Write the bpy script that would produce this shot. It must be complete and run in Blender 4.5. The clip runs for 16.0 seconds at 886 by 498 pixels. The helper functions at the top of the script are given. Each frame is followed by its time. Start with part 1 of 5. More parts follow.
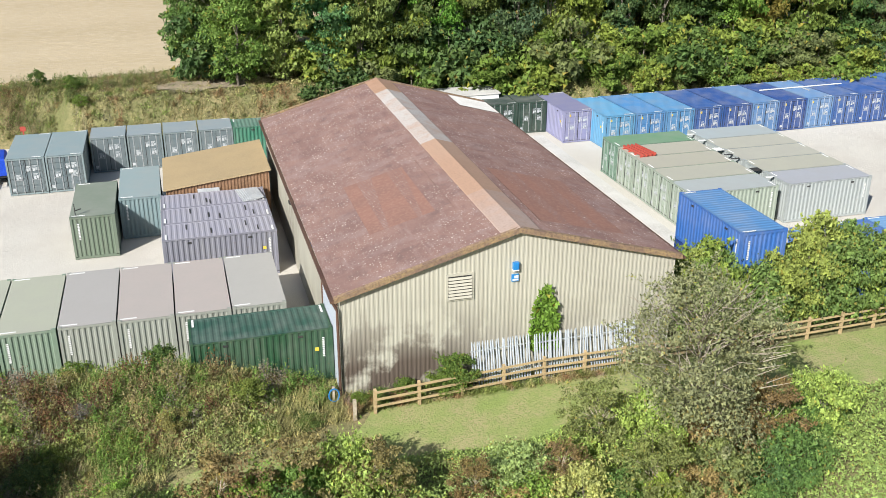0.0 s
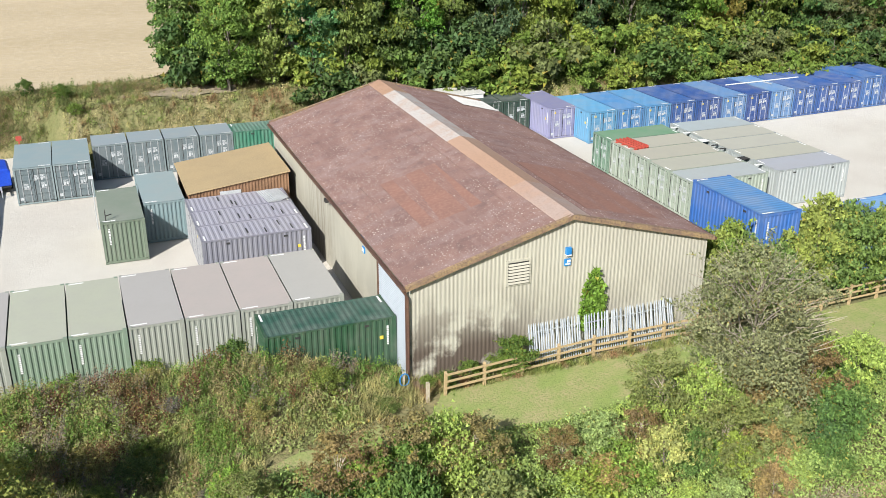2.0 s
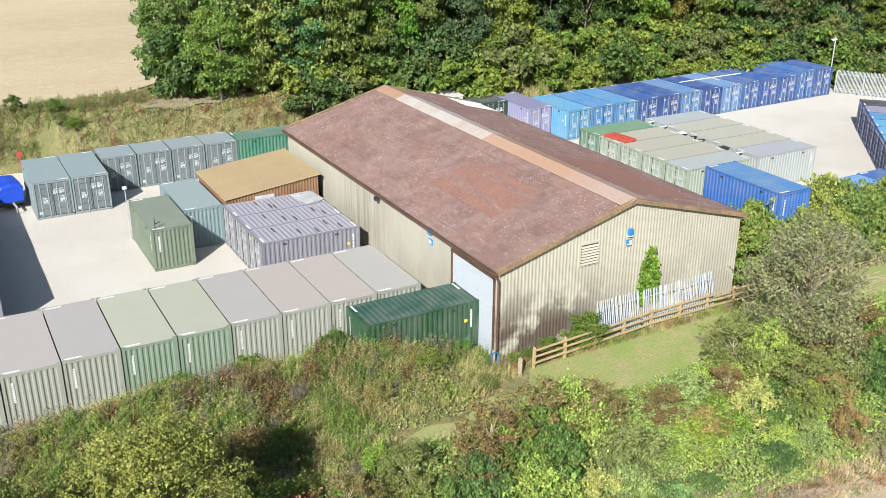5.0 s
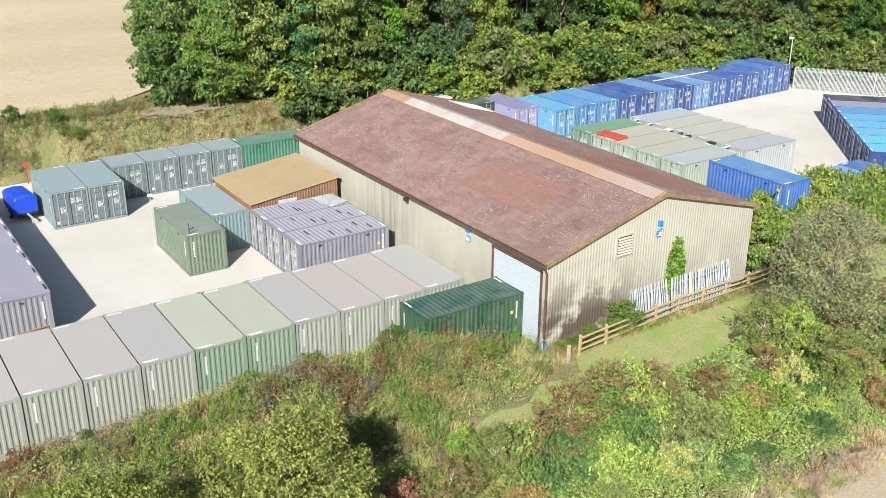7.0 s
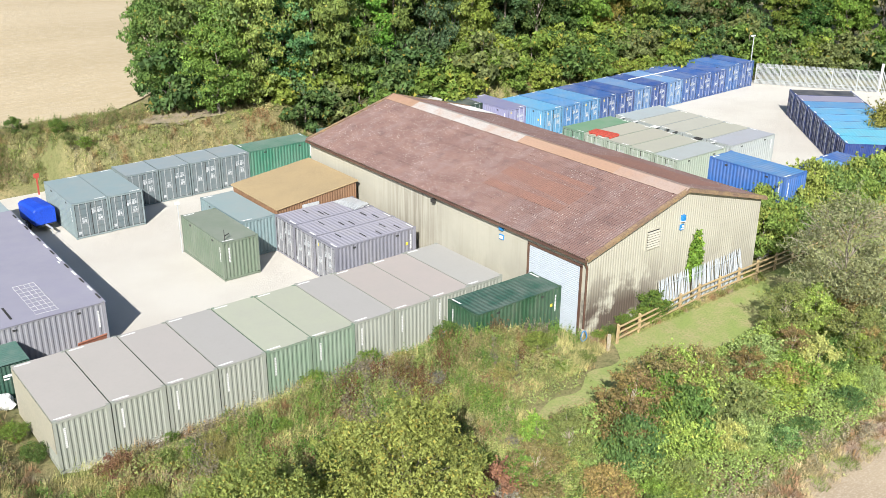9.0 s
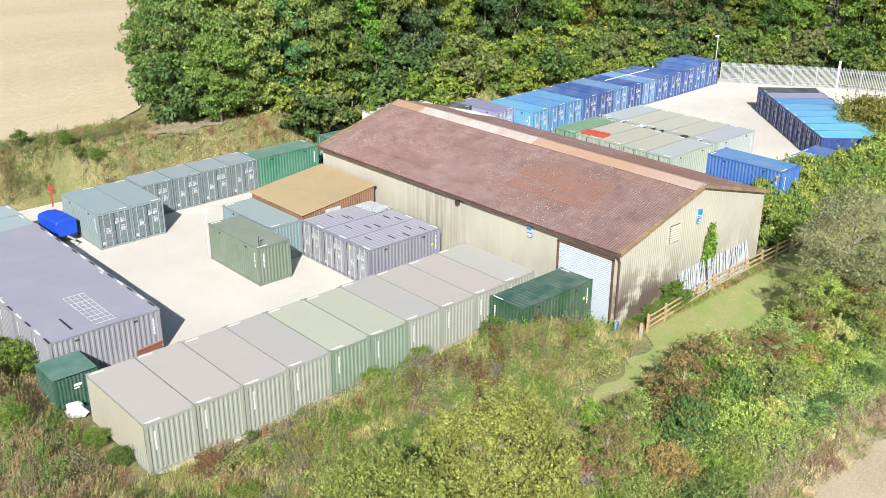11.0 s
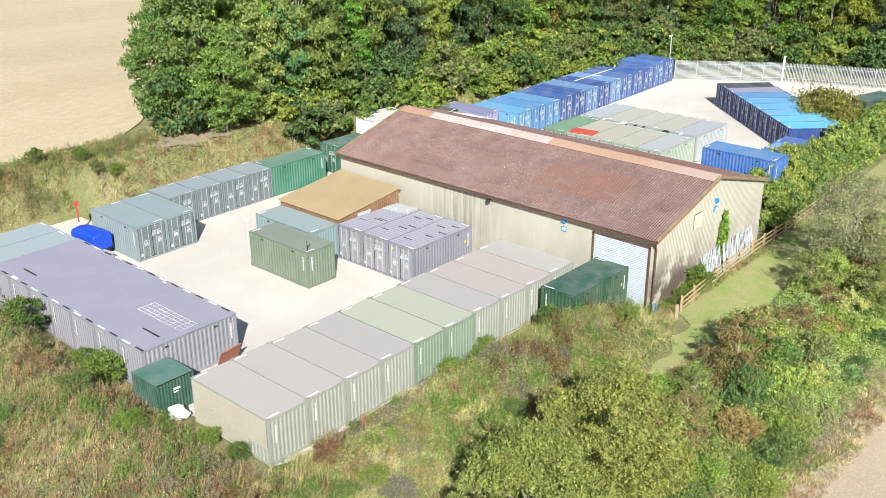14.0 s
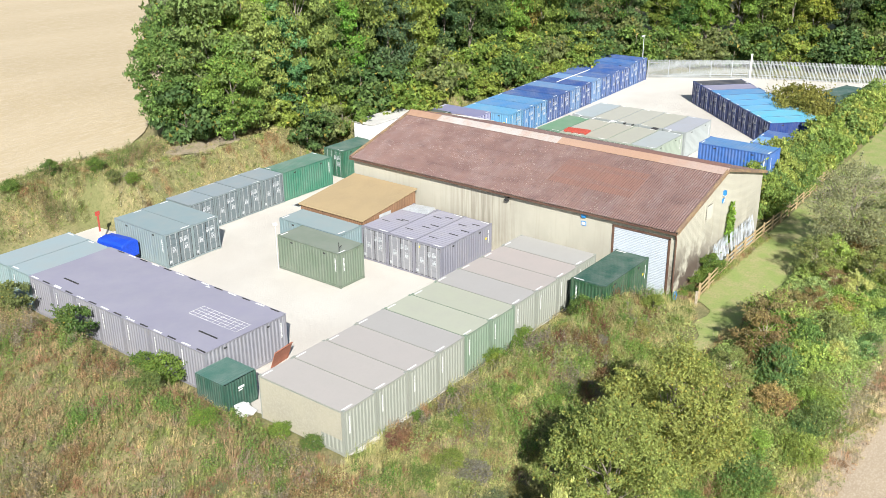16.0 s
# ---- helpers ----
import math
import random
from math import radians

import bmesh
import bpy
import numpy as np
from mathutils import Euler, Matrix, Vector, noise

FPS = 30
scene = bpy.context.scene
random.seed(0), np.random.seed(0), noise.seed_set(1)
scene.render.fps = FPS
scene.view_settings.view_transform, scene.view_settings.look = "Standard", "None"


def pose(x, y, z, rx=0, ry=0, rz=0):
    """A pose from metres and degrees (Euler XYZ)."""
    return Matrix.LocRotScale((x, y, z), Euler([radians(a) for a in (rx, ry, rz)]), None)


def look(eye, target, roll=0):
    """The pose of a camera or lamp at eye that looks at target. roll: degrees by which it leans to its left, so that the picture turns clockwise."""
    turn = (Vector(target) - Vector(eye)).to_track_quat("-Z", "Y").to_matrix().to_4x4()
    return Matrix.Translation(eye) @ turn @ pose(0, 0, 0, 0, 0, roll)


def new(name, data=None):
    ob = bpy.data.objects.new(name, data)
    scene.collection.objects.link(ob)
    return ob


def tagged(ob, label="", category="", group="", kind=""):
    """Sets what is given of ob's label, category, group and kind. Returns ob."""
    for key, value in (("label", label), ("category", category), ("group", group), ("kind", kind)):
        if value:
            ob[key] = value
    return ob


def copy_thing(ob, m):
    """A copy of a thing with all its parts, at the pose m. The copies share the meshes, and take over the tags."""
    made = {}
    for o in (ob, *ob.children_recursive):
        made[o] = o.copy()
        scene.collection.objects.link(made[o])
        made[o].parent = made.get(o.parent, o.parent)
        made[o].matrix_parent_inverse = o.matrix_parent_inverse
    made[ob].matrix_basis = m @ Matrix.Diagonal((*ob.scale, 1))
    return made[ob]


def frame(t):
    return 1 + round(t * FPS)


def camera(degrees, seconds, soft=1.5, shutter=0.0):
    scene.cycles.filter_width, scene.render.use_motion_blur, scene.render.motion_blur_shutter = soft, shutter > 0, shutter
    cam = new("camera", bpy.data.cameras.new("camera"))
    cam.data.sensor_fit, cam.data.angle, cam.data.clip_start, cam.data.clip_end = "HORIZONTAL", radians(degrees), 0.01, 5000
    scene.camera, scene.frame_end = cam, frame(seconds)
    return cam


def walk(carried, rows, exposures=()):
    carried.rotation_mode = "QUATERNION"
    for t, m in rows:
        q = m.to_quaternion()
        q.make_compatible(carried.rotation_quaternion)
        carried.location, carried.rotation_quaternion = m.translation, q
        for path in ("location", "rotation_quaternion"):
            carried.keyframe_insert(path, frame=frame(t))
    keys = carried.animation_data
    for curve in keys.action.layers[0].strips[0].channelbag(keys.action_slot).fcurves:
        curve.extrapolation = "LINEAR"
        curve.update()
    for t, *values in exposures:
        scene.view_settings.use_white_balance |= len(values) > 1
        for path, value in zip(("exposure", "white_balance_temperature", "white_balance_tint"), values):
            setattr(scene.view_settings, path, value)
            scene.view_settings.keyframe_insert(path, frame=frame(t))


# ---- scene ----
cam = camera(49.6, 16.0, soft=0.6)
PATH = [
    (0.0, (-5.564, -35.365, 22.100), (-3.0503, -26.5090, 18.1944), 0.114),
    (0.5, (-7.265, -35.507, 22.177), (-4.5403, -26.7083, 18.2839), 0.096),
    (1.0, (-8.931, -35.576, 22.246), (-5.9944, -26.8412, 18.3632), 0.128),
    (1.5, (-10.601, -35.655, 22.335), (-7.4661, -26.9858, 18.4590), 0.147),
    (2.0, (-12.282, -35.692, 22.422), (-8.9456, -27.0958, 18.5537), 0.155),
    (2.5, (-13.975, -35.665, 22.511), (-10.4395, -27.1449, 18.6501), 0.173),
    (3.0, (-15.657, -35.556, 22.670), (-11.9277, -27.1154, 18.8162), 0.194),
    (3.5, (-17.341, -35.438, 22.760), (-13.4197, -27.0824, 18.9115), 0.229),
    (4.0, (-19.036, -35.310, 22.794), (-14.9248, -27.0372, 18.9645), 0.243),
    (6.5, (-27.148, -34.010, 23.254), (-22.1644, -26.2037, 19.4826), 0.363),
    (7.0, (-28.716, -33.689, 23.527), (-23.5815, -25.9854, 19.7465), 0.344),
    (7.5, (-30.285, -33.353, 23.782), (-25.0016, -25.7537, 19.9957), 0.300),
    (8.0, (-31.842, -32.927, 24.068), (-26.4120, -25.4369, 20.2713), 0.306),
    (8.5, (-33.385, -32.471, 24.328), (-27.8115, -25.0927, 20.5210), 0.291),
    (9.0, (-34.958, -32.001, 24.595), (-29.2375, -24.7386, 20.7825), 0.348),
    (11.5, (-42.503, -29.461, 25.785), (-36.1314, -22.7611, 21.9746), 0.205),
    (12.0, (-43.942, -28.925, 26.014), (-37.4538, -22.3374, 22.2054), 0.160),
    (12.5, (-45.358, -28.347, 26.219), (-38.7573, -21.8703, 22.4124), 0.103),
    (13.0, (-46.778, -27.731, 26.413), (-40.0667, -21.3702, 22.6056), 0.050),
    (13.5, (-48.200, -27.109, 26.610), (-41.3842, -20.8600, 22.8023), -0.024),
    (14.0, (-49.613, -26.476, 26.799), (-42.6939, -20.3394, 22.9940), -0.104),
    (14.5, (-51.023, -25.812, 26.981), (-44.0018, -19.7915, 23.1782), -0.178),
    (15.0, (-52.427, -25.130, 27.172), (-45.3075, -19.2240, 23.3743), -0.276),
    (15.5, (-53.833, -24.413, 27.356), (-46.6188, -18.6200, 23.5619), -0.379),
    (16.0, (-55.241, -23.701, 27.570), (-47.9349, -18.0222, 23.7807), -0.480),
]
walk(cam, [(t, look(eye, target, roll)) for t, eye, target, roll in PATH], [(0.0, 0.5), (4.0, 0.58), (8.0, 0.68), (12.5, 0.74), (16.0, 0.76)])

# ---- world, sun ----
world = bpy.data.worlds.new("sky")
scene.world = world
world.use_nodes = True
wn = world.node_tree.nodes
sky = wn.new("ShaderNodeTexSky")
sky.sky_type = "NISHITA"
sky.sun_disc = False
SUN_EL, SUN_AZ = radians(34), radians(225)
sky.sun_elevation, sky.sun_rotation = SUN_EL, SUN_AZ
world.node_tree.links.new(sky.outputs[0], wn["Background"].inputs[0])
wn["Background"].inputs[1].default_value = 0.072
sun_data = bpy.data.lights.new("sun", "SUN")
sun_data.energy, sun_data.angle, sun_data.color = 5.0, radians(0.55), (1.0, 0.985, 0.955)
sun = new("sun", sun_data)
SUN_DIR = Vector((math.cos(SUN_EL) * math.sin(SUN_AZ), math.cos(SUN_EL) * math.cos(SUN_AZ), math.sin(SUN_EL)))
sun.matrix_world = look(SUN_DIR * 90, (0, 0, 0))


# ---- materials ----
def node_material(name):
    m = bpy.data.materials.new(name)
    m.use_nodes = True
    return m, m.node_tree.nodes, m.node_tree.links


def noise_ramp(n, l, coord, scale, lo, hi, detail=5, rough=0.6):
    t = n.new("ShaderNodeTexNoise")
    t.inputs["Scale"].default_value, t.inputs["Detail"].default_value, t.inputs["Roughness"].default_value = scale, detail, rough
    l.new(coord, t.inputs["Vector"])
    r = n.new("ShaderNodeMapRange")
    r.inputs[1].default_value, r.inputs[2].default_value = lo, hi
    l.new(t.outputs[0], r.inputs[0])
    return r.outputs[0]


def mix(n, l, fac, a, b, mode="MIX"):
    m = n.new("ShaderNodeMix")
    m.data_type, m.blend_type = "RGBA", mode
    for socket, v in ((m.inputs[0], fac), (m.inputs[6], a), (m.inputs[7], b)):
        if isinstance(v, (int, float)):
            socket.default_value = v
        elif isinstance(v, tuple):
            socket.default_value = (*v, 1)
        else:
            l.new(v, socket)
    return m.outputs[2]


def math_node(n, l, op, a, b):
    m = n.new("ShaderNodeMath")
    m.operation = op
    for socket, v in zip(m.inputs, (a, b)):
        if isinstance(v, (int, float)):
            socket.default_value = v
        else:
            l.new(v, socket)
    return m.outputs[0]


def bump(n, l, bsdf, height, strength, distance):
    b = n.new("ShaderNodeBump")
    b.inputs["Strength"].default_value, b.inputs["Distance"].default_value = strength, distance
    l.new(height, b.inputs["Height"])
    l.new(b.outputs[0], bsdf.inputs["Normal"])


def stretched(n, l, coord, scale):
    m = n.new("ShaderNodeMapping")
    m.inputs["Scale"].default_value = scale
    l.new(coord, m.inputs[0])
    return m.outputs[0]


def two_tone(name, a, b, c, scales=(0.5, 9.0), roughness=0.85, relief=0.0, metallic=0.0, stretch=None, ranges=((0.4, 0.62), (0.45, 0.7))):
    """A surface of tone a, with broad patches of b and fine grain of c."""
    m, n, l = node_material(name)
    bsdf = n["Principled BSDF"]
    geo = n.new("ShaderNodeNewGeometry").outputs["Position"]
    co = stretched(n, l, geo, stretch) if stretch else geo
    f1 = noise_ramp(n, l, co, scales[0], *ranges[0])
    f2 = noise_ramp(n, l, co, scales[1], *ranges[1])
    col = mix(n, l, f2, mix(n, l, f1, a, b), c)
    l.new(col, bsdf.inputs["Base Color"])
    bsdf.inputs["Roughness"].default_value, bsdf.inputs["Metallic"].default_value = roughness, metallic
    if relief:
        bump(n, l, bsdf, f2, 0.6, relief)
    return m


def painted_steel(name, fade=(0.42, 0.4, 0.37), fade_amount=0.14, rust=0.25, rough=0.5, streaks=0.3):
    """Paint in the object's own colour, chalked and dirty in patches, with rust runs."""
    m, n, l = node_material(name)
    bsdf = n["Principled BSDF"]
    info = n.new("ShaderNodeObjectInfo")
    geo = n.new("ShaderNodeNewGeometry").outputs["Position"]
    patches = noise_ramp(n, l, geo, 0.7, 0.38, 0.72)
    runs = noise_ramp(n, l, stretched(n, l, geo, (5, 5, 0.5)), 1.2, 0.5, 0.75)
    spots = noise_ramp(n, l, geo, 6.0, 0.62, 0.72, 6)
    col = mix(n, l, math_node(n, l, "MULTIPLY", patches, fade_amount), info.outputs["Color"], fade)
    col = mix(n, l, math_node(n, l, "MULTIPLY", runs, streaks), col, (0.2, 0.19, 0.16))
    col = mix(n, l, math_node(n, l, "MULTIPLY", spots, rust), col, (0.17, 0.075, 0.035))
    l.new(col, bsdf.inputs["Base Color"])
    bsdf.inputs["Roughness"].default_value = rough
    bump(n, l, bsdf, patches, 0.15, 0.01)
    return m


def foliage(name, light=1.38, dark=0.62, see_through=0.3, autumn=0.03):
    """Leaves in the object's own colour, each leaf a little different, yellower in drifts."""
    m, n, l = node_material(name)
    bsdf = n["Principled BSDF"]
    info = n.new("ShaderNodeObjectInfo")
    geo = n.new("ShaderNodeNewGeometry")
    ramp = n.new("ShaderNodeMapRange")
    ramp.inputs[3].default_value, ramp.inputs[4].default_value = dark, light
    l.new(geo.outputs["Random Per Island"], ramp.inputs[0])
    drift = noise_ramp(n, l, geo.outputs["Position"], 0.45, 0.42, 0.66)
    col = mix(n, l, math_node(n, l, "MULTIPLY", drift, 0.22), info.outputs["Color"], (0.24, 0.27, 0.05))
    other = n.new("ShaderNodeTexWhiteNoise")
    other.noise_dimensions = "1D"
    l.new(geo.outputs["Random Per Island"], other.inputs["W"])
    turning = math_node(n, l, "LESS_THAN", other.outputs["Value"], autumn)
    col = mix(n, l, math_node(n, l, "MULTIPLY", turning, 0.6), col, (0.36, 0.26, 0.05))
    sprays = noise_ramp(n, l, geo.outputs["Position"], 2.6, 0.3, 0.7, 3)
    col = mix(n, l, 1.0, col, mix(n, l, sprays, (0.72, 0.76, 0.8), (1.22, 1.2, 1.05)), "MULTIPLY")
    scale = n.new("ShaderNodeVectorMath")
    scale.operation = "SCALE"
    l.new(col, scale.inputs[0])
    l.new(ramp.outputs[0], scale.inputs["Scale"])
    l.new(scale.outputs[0], bsdf.inputs["Base Color"])
    bsdf.inputs["Roughness"].default_value = 0.65
    bsdf.inputs["Specular IOR Level"].default_value = 0.25
    tr = n.new("ShaderNodeBsdfTranslucent")
    l.new(scale.outputs[0], tr.inputs[0])
    ms = n.new("ShaderNodeMixShader")
    ms.inputs[0].default_value = see_through
    l.new(bsdf.outputs[0], ms.inputs[1])
    l.new(tr.outputs[0], ms.inputs[2])
    l.new(ms.outputs[0], n["Material Output"].inputs[0])
    return m


def wild_plants(name):
    """Rough grass and weeds: green, straw and russet in drifts."""
    m, n, l = node_material(name)
    bsdf = n["Principled BSDF"]
    geo = n.new("ShaderNodeNewGeometry")
    pos = geo.outputs["Position"]
    rnd = geo.outputs["Random Per Island"]
    info = n.new("ShaderNodeObjectInfo")
    straw = noise_ramp(n, l, pos, 0.32, 0.47, 0.64, 4)
    russet = noise_ramp(n, l, stretched(n, l, pos, (1, 1, 0.4)), 0.6, 0.54, 0.62, 3)
    lush = noise_ramp(n, l, pos, 0.8, 0.52, 0.6, 3)
    col = mix(n, l, straw, info.outputs["Color"], (0.4, 0.33, 0.16))
    col = mix(n, l, math_node(n, l, "MULTIPLY", lush, 0.8), col, (0.17, 0.25, 0.05))
    col = mix(n, l, math_node(n, l, "MULTIPLY", russet, 0.75), col, (0.25, 0.12, 0.07))
    mauve = noise_ramp(n, l, stretched(n, l, pos, (1, 1, 0.3)), 0.75, 0.57, 0.65, 3)
    col = mix(n, l, math_node(n, l, "MULTIPLY", mauve, 0.6), col, (0.25, 0.2, 0.18))
    ramp = n.new("ShaderNodeMapRange")
    tufts = noise_ramp(n, l, stretched(n, l, pos, (1, 1, 0.3)), 2.4, 0.32, 0.68, 3)
    col = mix(n, l, 1.0, col, mix(n, l, tufts, (0.6, 0.64, 0.62), (1.3, 1.27, 1.2)), "MULTIPLY")
    ramp.inputs[3].default_value, ramp.inputs[4].default_value = 0.65, 1.35
    l.new(rnd, ramp.inputs[0])
    scale = n.new("ShaderNodeVectorMath")
    scale.operation = "SCALE"
    l.new(col, scale.inputs[0])
    l.new(ramp.outputs[0], scale.inputs["Scale"])
    l.new(scale.outputs[0], bsdf.inputs["Base Color"])
    bsdf.inputs["Roughness"].default_value = 0.8
    bsdf.inputs["Specular IOR Level"].default_value = 0.2
    return m


STEEL = painted_steel("container_paint")
ROOF_STEEL = painted_steel("container_roof_paint", (0.36, 0.34, 0.31), 0.3, 0.02, 0.65, 0.07)
BARS = two_tone("galvanised_steel", (0.52, 0.54, 0.55), (0.42, 0.44, 0.45), (0.6, 0.61, 0.61), (1.5, 14), 0.45, metallic=0.2)
WHITE = two_tone("white_vinyl", (0.78, 0.78, 0.75), (0.66, 0.66, 0.62), (0.82, 0.82, 0.8), (2, 20), 0.6)
PLATE = two_tone("worn_white_lettering", (0.46, 0.48, 0.49), (0.3, 0.32, 0.33), (0.56, 0.58, 0.58), (3, 16), 0.6)
YELLOW = two_tone("yellow_vinyl", (0.7, 0.55, 0.05), (0.6, 0.45, 0.06), (0.75, 0.6, 0.1), (2, 20), 0.6)
DARK = two_tone("dark_rubber", (0.03, 0.03, 0.03), (0.05, 0.045, 0.04), (0.02, 0.02, 0.02), (2, 20), 0.8)
GRAVEL = two_tone("pale_gravel", (0.605, 0.57, 0.5), (0.535, 0.49, 0.425), (0.635, 0.605, 0.545), (0.12, 22), 0.95, 0.02)
CONCRETE = two_tone("concrete", (0.6, 0.58, 0.54), (0.5, 0.48, 0.44), (0.66, 0.64, 0.6), (0.4, 12), 0.9, 0.006)
GROUND = two_tone("rough_grass", (0.17, 0.17, 0.065), (0.29, 0.24, 0.115), (0.12, 0.13, 0.045), (0.3, 5), 0.95, 0.05)
LAWN = two_tone("mown_grass", (0.25, 0.31, 0.085), (0.36, 0.32, 0.15), (0.2, 0.26, 0.07), (0.55, 9), 0.95, 0.02)
STUBBLE = two_tone("stubble", (0.5, 0.4, 0.255), (0.44, 0.345, 0.21), (0.54, 0.45, 0.31), (0.05, 3.0), 0.95, 0.05, stretch=(0.25, 1.4, 1))
BARK = two_tone("bark", (0.2, 0.17, 0.13), (0.12, 0.1, 0.075), (0.3, 0.27, 0.22), (1.2, 12), 0.95, 0.02, stretch=(1, 1, 0.25))
PALE_WOOD = two_tone("dead_wood", (0.45, 0.38, 0.28), (0.36, 0.29, 0.2), (0.52, 0.46, 0.36), (1.2, 12), 0.9)
TWIG = two_tone("grey_twigs", (0.33, 0.28, 0.22), (0.25, 0.21, 0.16), (0.4, 0.35, 0.28), (1.2, 12), 0.9)
TIMBER = two_tone("fence_timber", (0.46, 0.33, 0.17), (0.36, 0.26, 0.14), (0.52, 0.4, 0.23), (1.5, 14), 0.85)
LEAF = foliage("leaves")
TURNING_LEAF = foliage("turning_leaves", autumn=0.1)
WEED = wild_plants("weeds")

# ---- mesh building ----
class Build:
    """Collects vertices and faces for one mesh."""

    def __init__(self):
        self.v, self.f = [], []

    def box(self, x0, y0, z0, x1, y1, z1):
        k = len(self.v)
        self.v += [(x0, y0, z0), (x1, y0, z0), (x1, y1, z0), (x0, y1, z0), (x0, y0, z1), (x1, y0, z1), (x1, y1, z1), (x0, y1, z1)]
        self.f += [tuple(k + i for i in q) for q in ((3, 2, 1, 0), (4, 5, 6, 7), (0, 1, 5, 4), (1, 2, 6, 5), (2, 3, 7, 6), (3, 0, 4, 7))]
        return self

    def tube(self, p, q, r0, r1, sides=6):
        p, q = Vector(p), Vector(q)
        turn = (q - p).to_track_quat("Z", "Y")
        k = len(self.v)
        for c, r in ((p, r0), (q, r1)):
            for i in range(sides):
                a = 2 * math.pi * i / sides
                self.v.append(tuple(c + turn @ Vector((r * math.cos(a), r * math.sin(a), 0))))
        for i in range(sides):
            j = (i + 1) % sides
            self.f.append((k + i, k + j, k + sides + j, k + sides + i))
        self.f.append(tuple(k + sides + i for i in range(sides)))
        self.f.append(tuple(k + sides - 1 - i for i in range(sides)))
        return self

    def sheet(self, columns):
        """Columns of equally many points, joined by quads."""
        k, m = len(self.v), len(columns[0])
        for c in columns:
            self.v += [tuple(p) for p in c]
        for i in range(len(columns) - 1):
            for j in range(m - 1):
                a = k + i * m + j
                self.f.append((a, a + m, a + m + 1, a + 1))
        return self

    def mesh(self, name, material, smooth=False):
        me = bpy.data.meshes.new(name)
        me.from_pydata(self.v, [], self.f)
        me.materials.append(material)
        if smooth:
            me.polygons.foreach_set("use_smooth", [True] * len(me.polygons))
        me.update()
        return me


def part(name, build, material, parent, label="", color=None, at=None):
    data = build.mesh(name, material) if isinstance(build, Build) else build
    ob = new(name, data)
    ob.parent = parent
    if at is not None:
        ob.matrix_basis = at
    if color:
        ob.color = (*color, 1)
    return tagged(ob, label)


def thing(name, label, category, group="", at=None, kind=""):
    ob = new(name)
    ob.empty_display_size = 0.3
    if at is not None:
        ob.matrix_basis = at
    return tagged(ob, label, category, group, kind)


def wave(length, pitch, depth):
    """Trapezoid corrugation: (distance along, height) pairs over the length."""
    count = max(2, round(length / pitch))
    p = length / count
    out = []
    for i in range(count):
        out += [(i * p, 0), (i * p + 0.3 * p, 0), (i * p + 0.5 * p, -depth), (i * p + 0.8 * p, -depth)]
    return out + [(length, 0)]


def steps(a, b, n):
    return [a + (b - a) * i / n for i in range(n + 1)]


def smooth(a, b, x):
    t = np.clip((x - a) / (b - a), 0, 1)
    return t * t * (3 - 2 * t)


# ---- terrain ----

def height(x, y):
    """Ground height: level yard, bank to the north with the upper field, weedy bunds south and west, falling to the southern field."""
    x, y = np.asarray(x, float), np.asarray(y, float)
    edge = np.interp(x, [-60, -14.2, -12.6, 5, 7, 12, 24, 27, 58, 64, 72, 90], [43.0, 43.0, 38.2, 38.4, 39.2, 41.4, 41.4, 37.6, 38.2, 36, 34, 30])
    top = np.interp(x, [-60, -30, 0, 20, 50, 75, 120], [3.2, 3.7, 4.0, 3.4, 2.6, 1.0, 0.5])
    z = top * smooth(0.0, 3.4, y - edge)
    z = z + 0.012 * np.clip(y - edge - 5, 0, 900)
    crest = np.interp(x, [-34, -27, -23, -18, -6, -2.5, -0.5], [1.6, 0.7, 1.0, 1.8, 1.5, 0.7, 0.0])
    z = z + crest * np.exp(-((y - 1.2) / np.where(y > 1.2, 1.7, 2.8)) ** 2) * smooth(-60, -38, x)
    west = np.interp(y, [-10, 2, 9, 14, 30, 42, 60], [0.6, 0.9, 1.2, 1.9, 2.0, 1.5, 0.0])
    z = z + west * np.exp(-((x + 30.3) / np.where(x > -30.3, 1.8, 5.0)) ** 2) * (1 - smooth(42, 60, y)) * smooth(-12, -2, y)
    z = z - 0.9 * smooth(4, 15, -y)
    bumps = 0.12 * np.sin(x * 0.9 + 1.3 * np.sin(y * 0.5)) * np.cos(y * 0.8 + x * 0.3)
    wild = smooth(0.3, 2.5, y - edge) * (1 - smooth(3.5, 5, y - edge)) + smooth(5.5, 8, -y) * (1 - smooth(11.5, 13, -y))
    return z + bumps * np.clip(wild, 0, 1)


def terrain(name, xs, ys, lift, material):
    gx, gy = np.meshgrid(xs, ys, indexing="ij")
    gz = height(gx, gy) + lift
    b = Build()
    b.sheet([[(gx[i, j], gy[i, j], gz[i, j]) for j in range(len(ys))] for i in range(len(xs))])
    return new(name, b.mesh(name, material, smooth=True))


far = [-2500, -900, -400, -220, -140, -95]
xs = far + list(np.arange(-75, 95, 1.5)) + [110, 150, 240, 450, 1000, 2500]
ys = [-2500, -900, -400, -200, -120, -70, -45] + list(np.arange(-30, 75, 1.0)) + [85, 100, 130, 180, 260, 450, 1000, 2500]
tagged(terrain("ground", xs, ys, -0.03, GROUND), "rough grassy ground with weedy banks", "ground", kind="structure")


STUBBLE_LOW = two_tone("weathered_stubble", (0.43, 0.34, 0.23), (0.36, 0.28, 0.19), (0.5, 0.41, 0.3), (0.25, 9.0), 0.95, 0.012, stretch=(0.7, 1.2, 1))


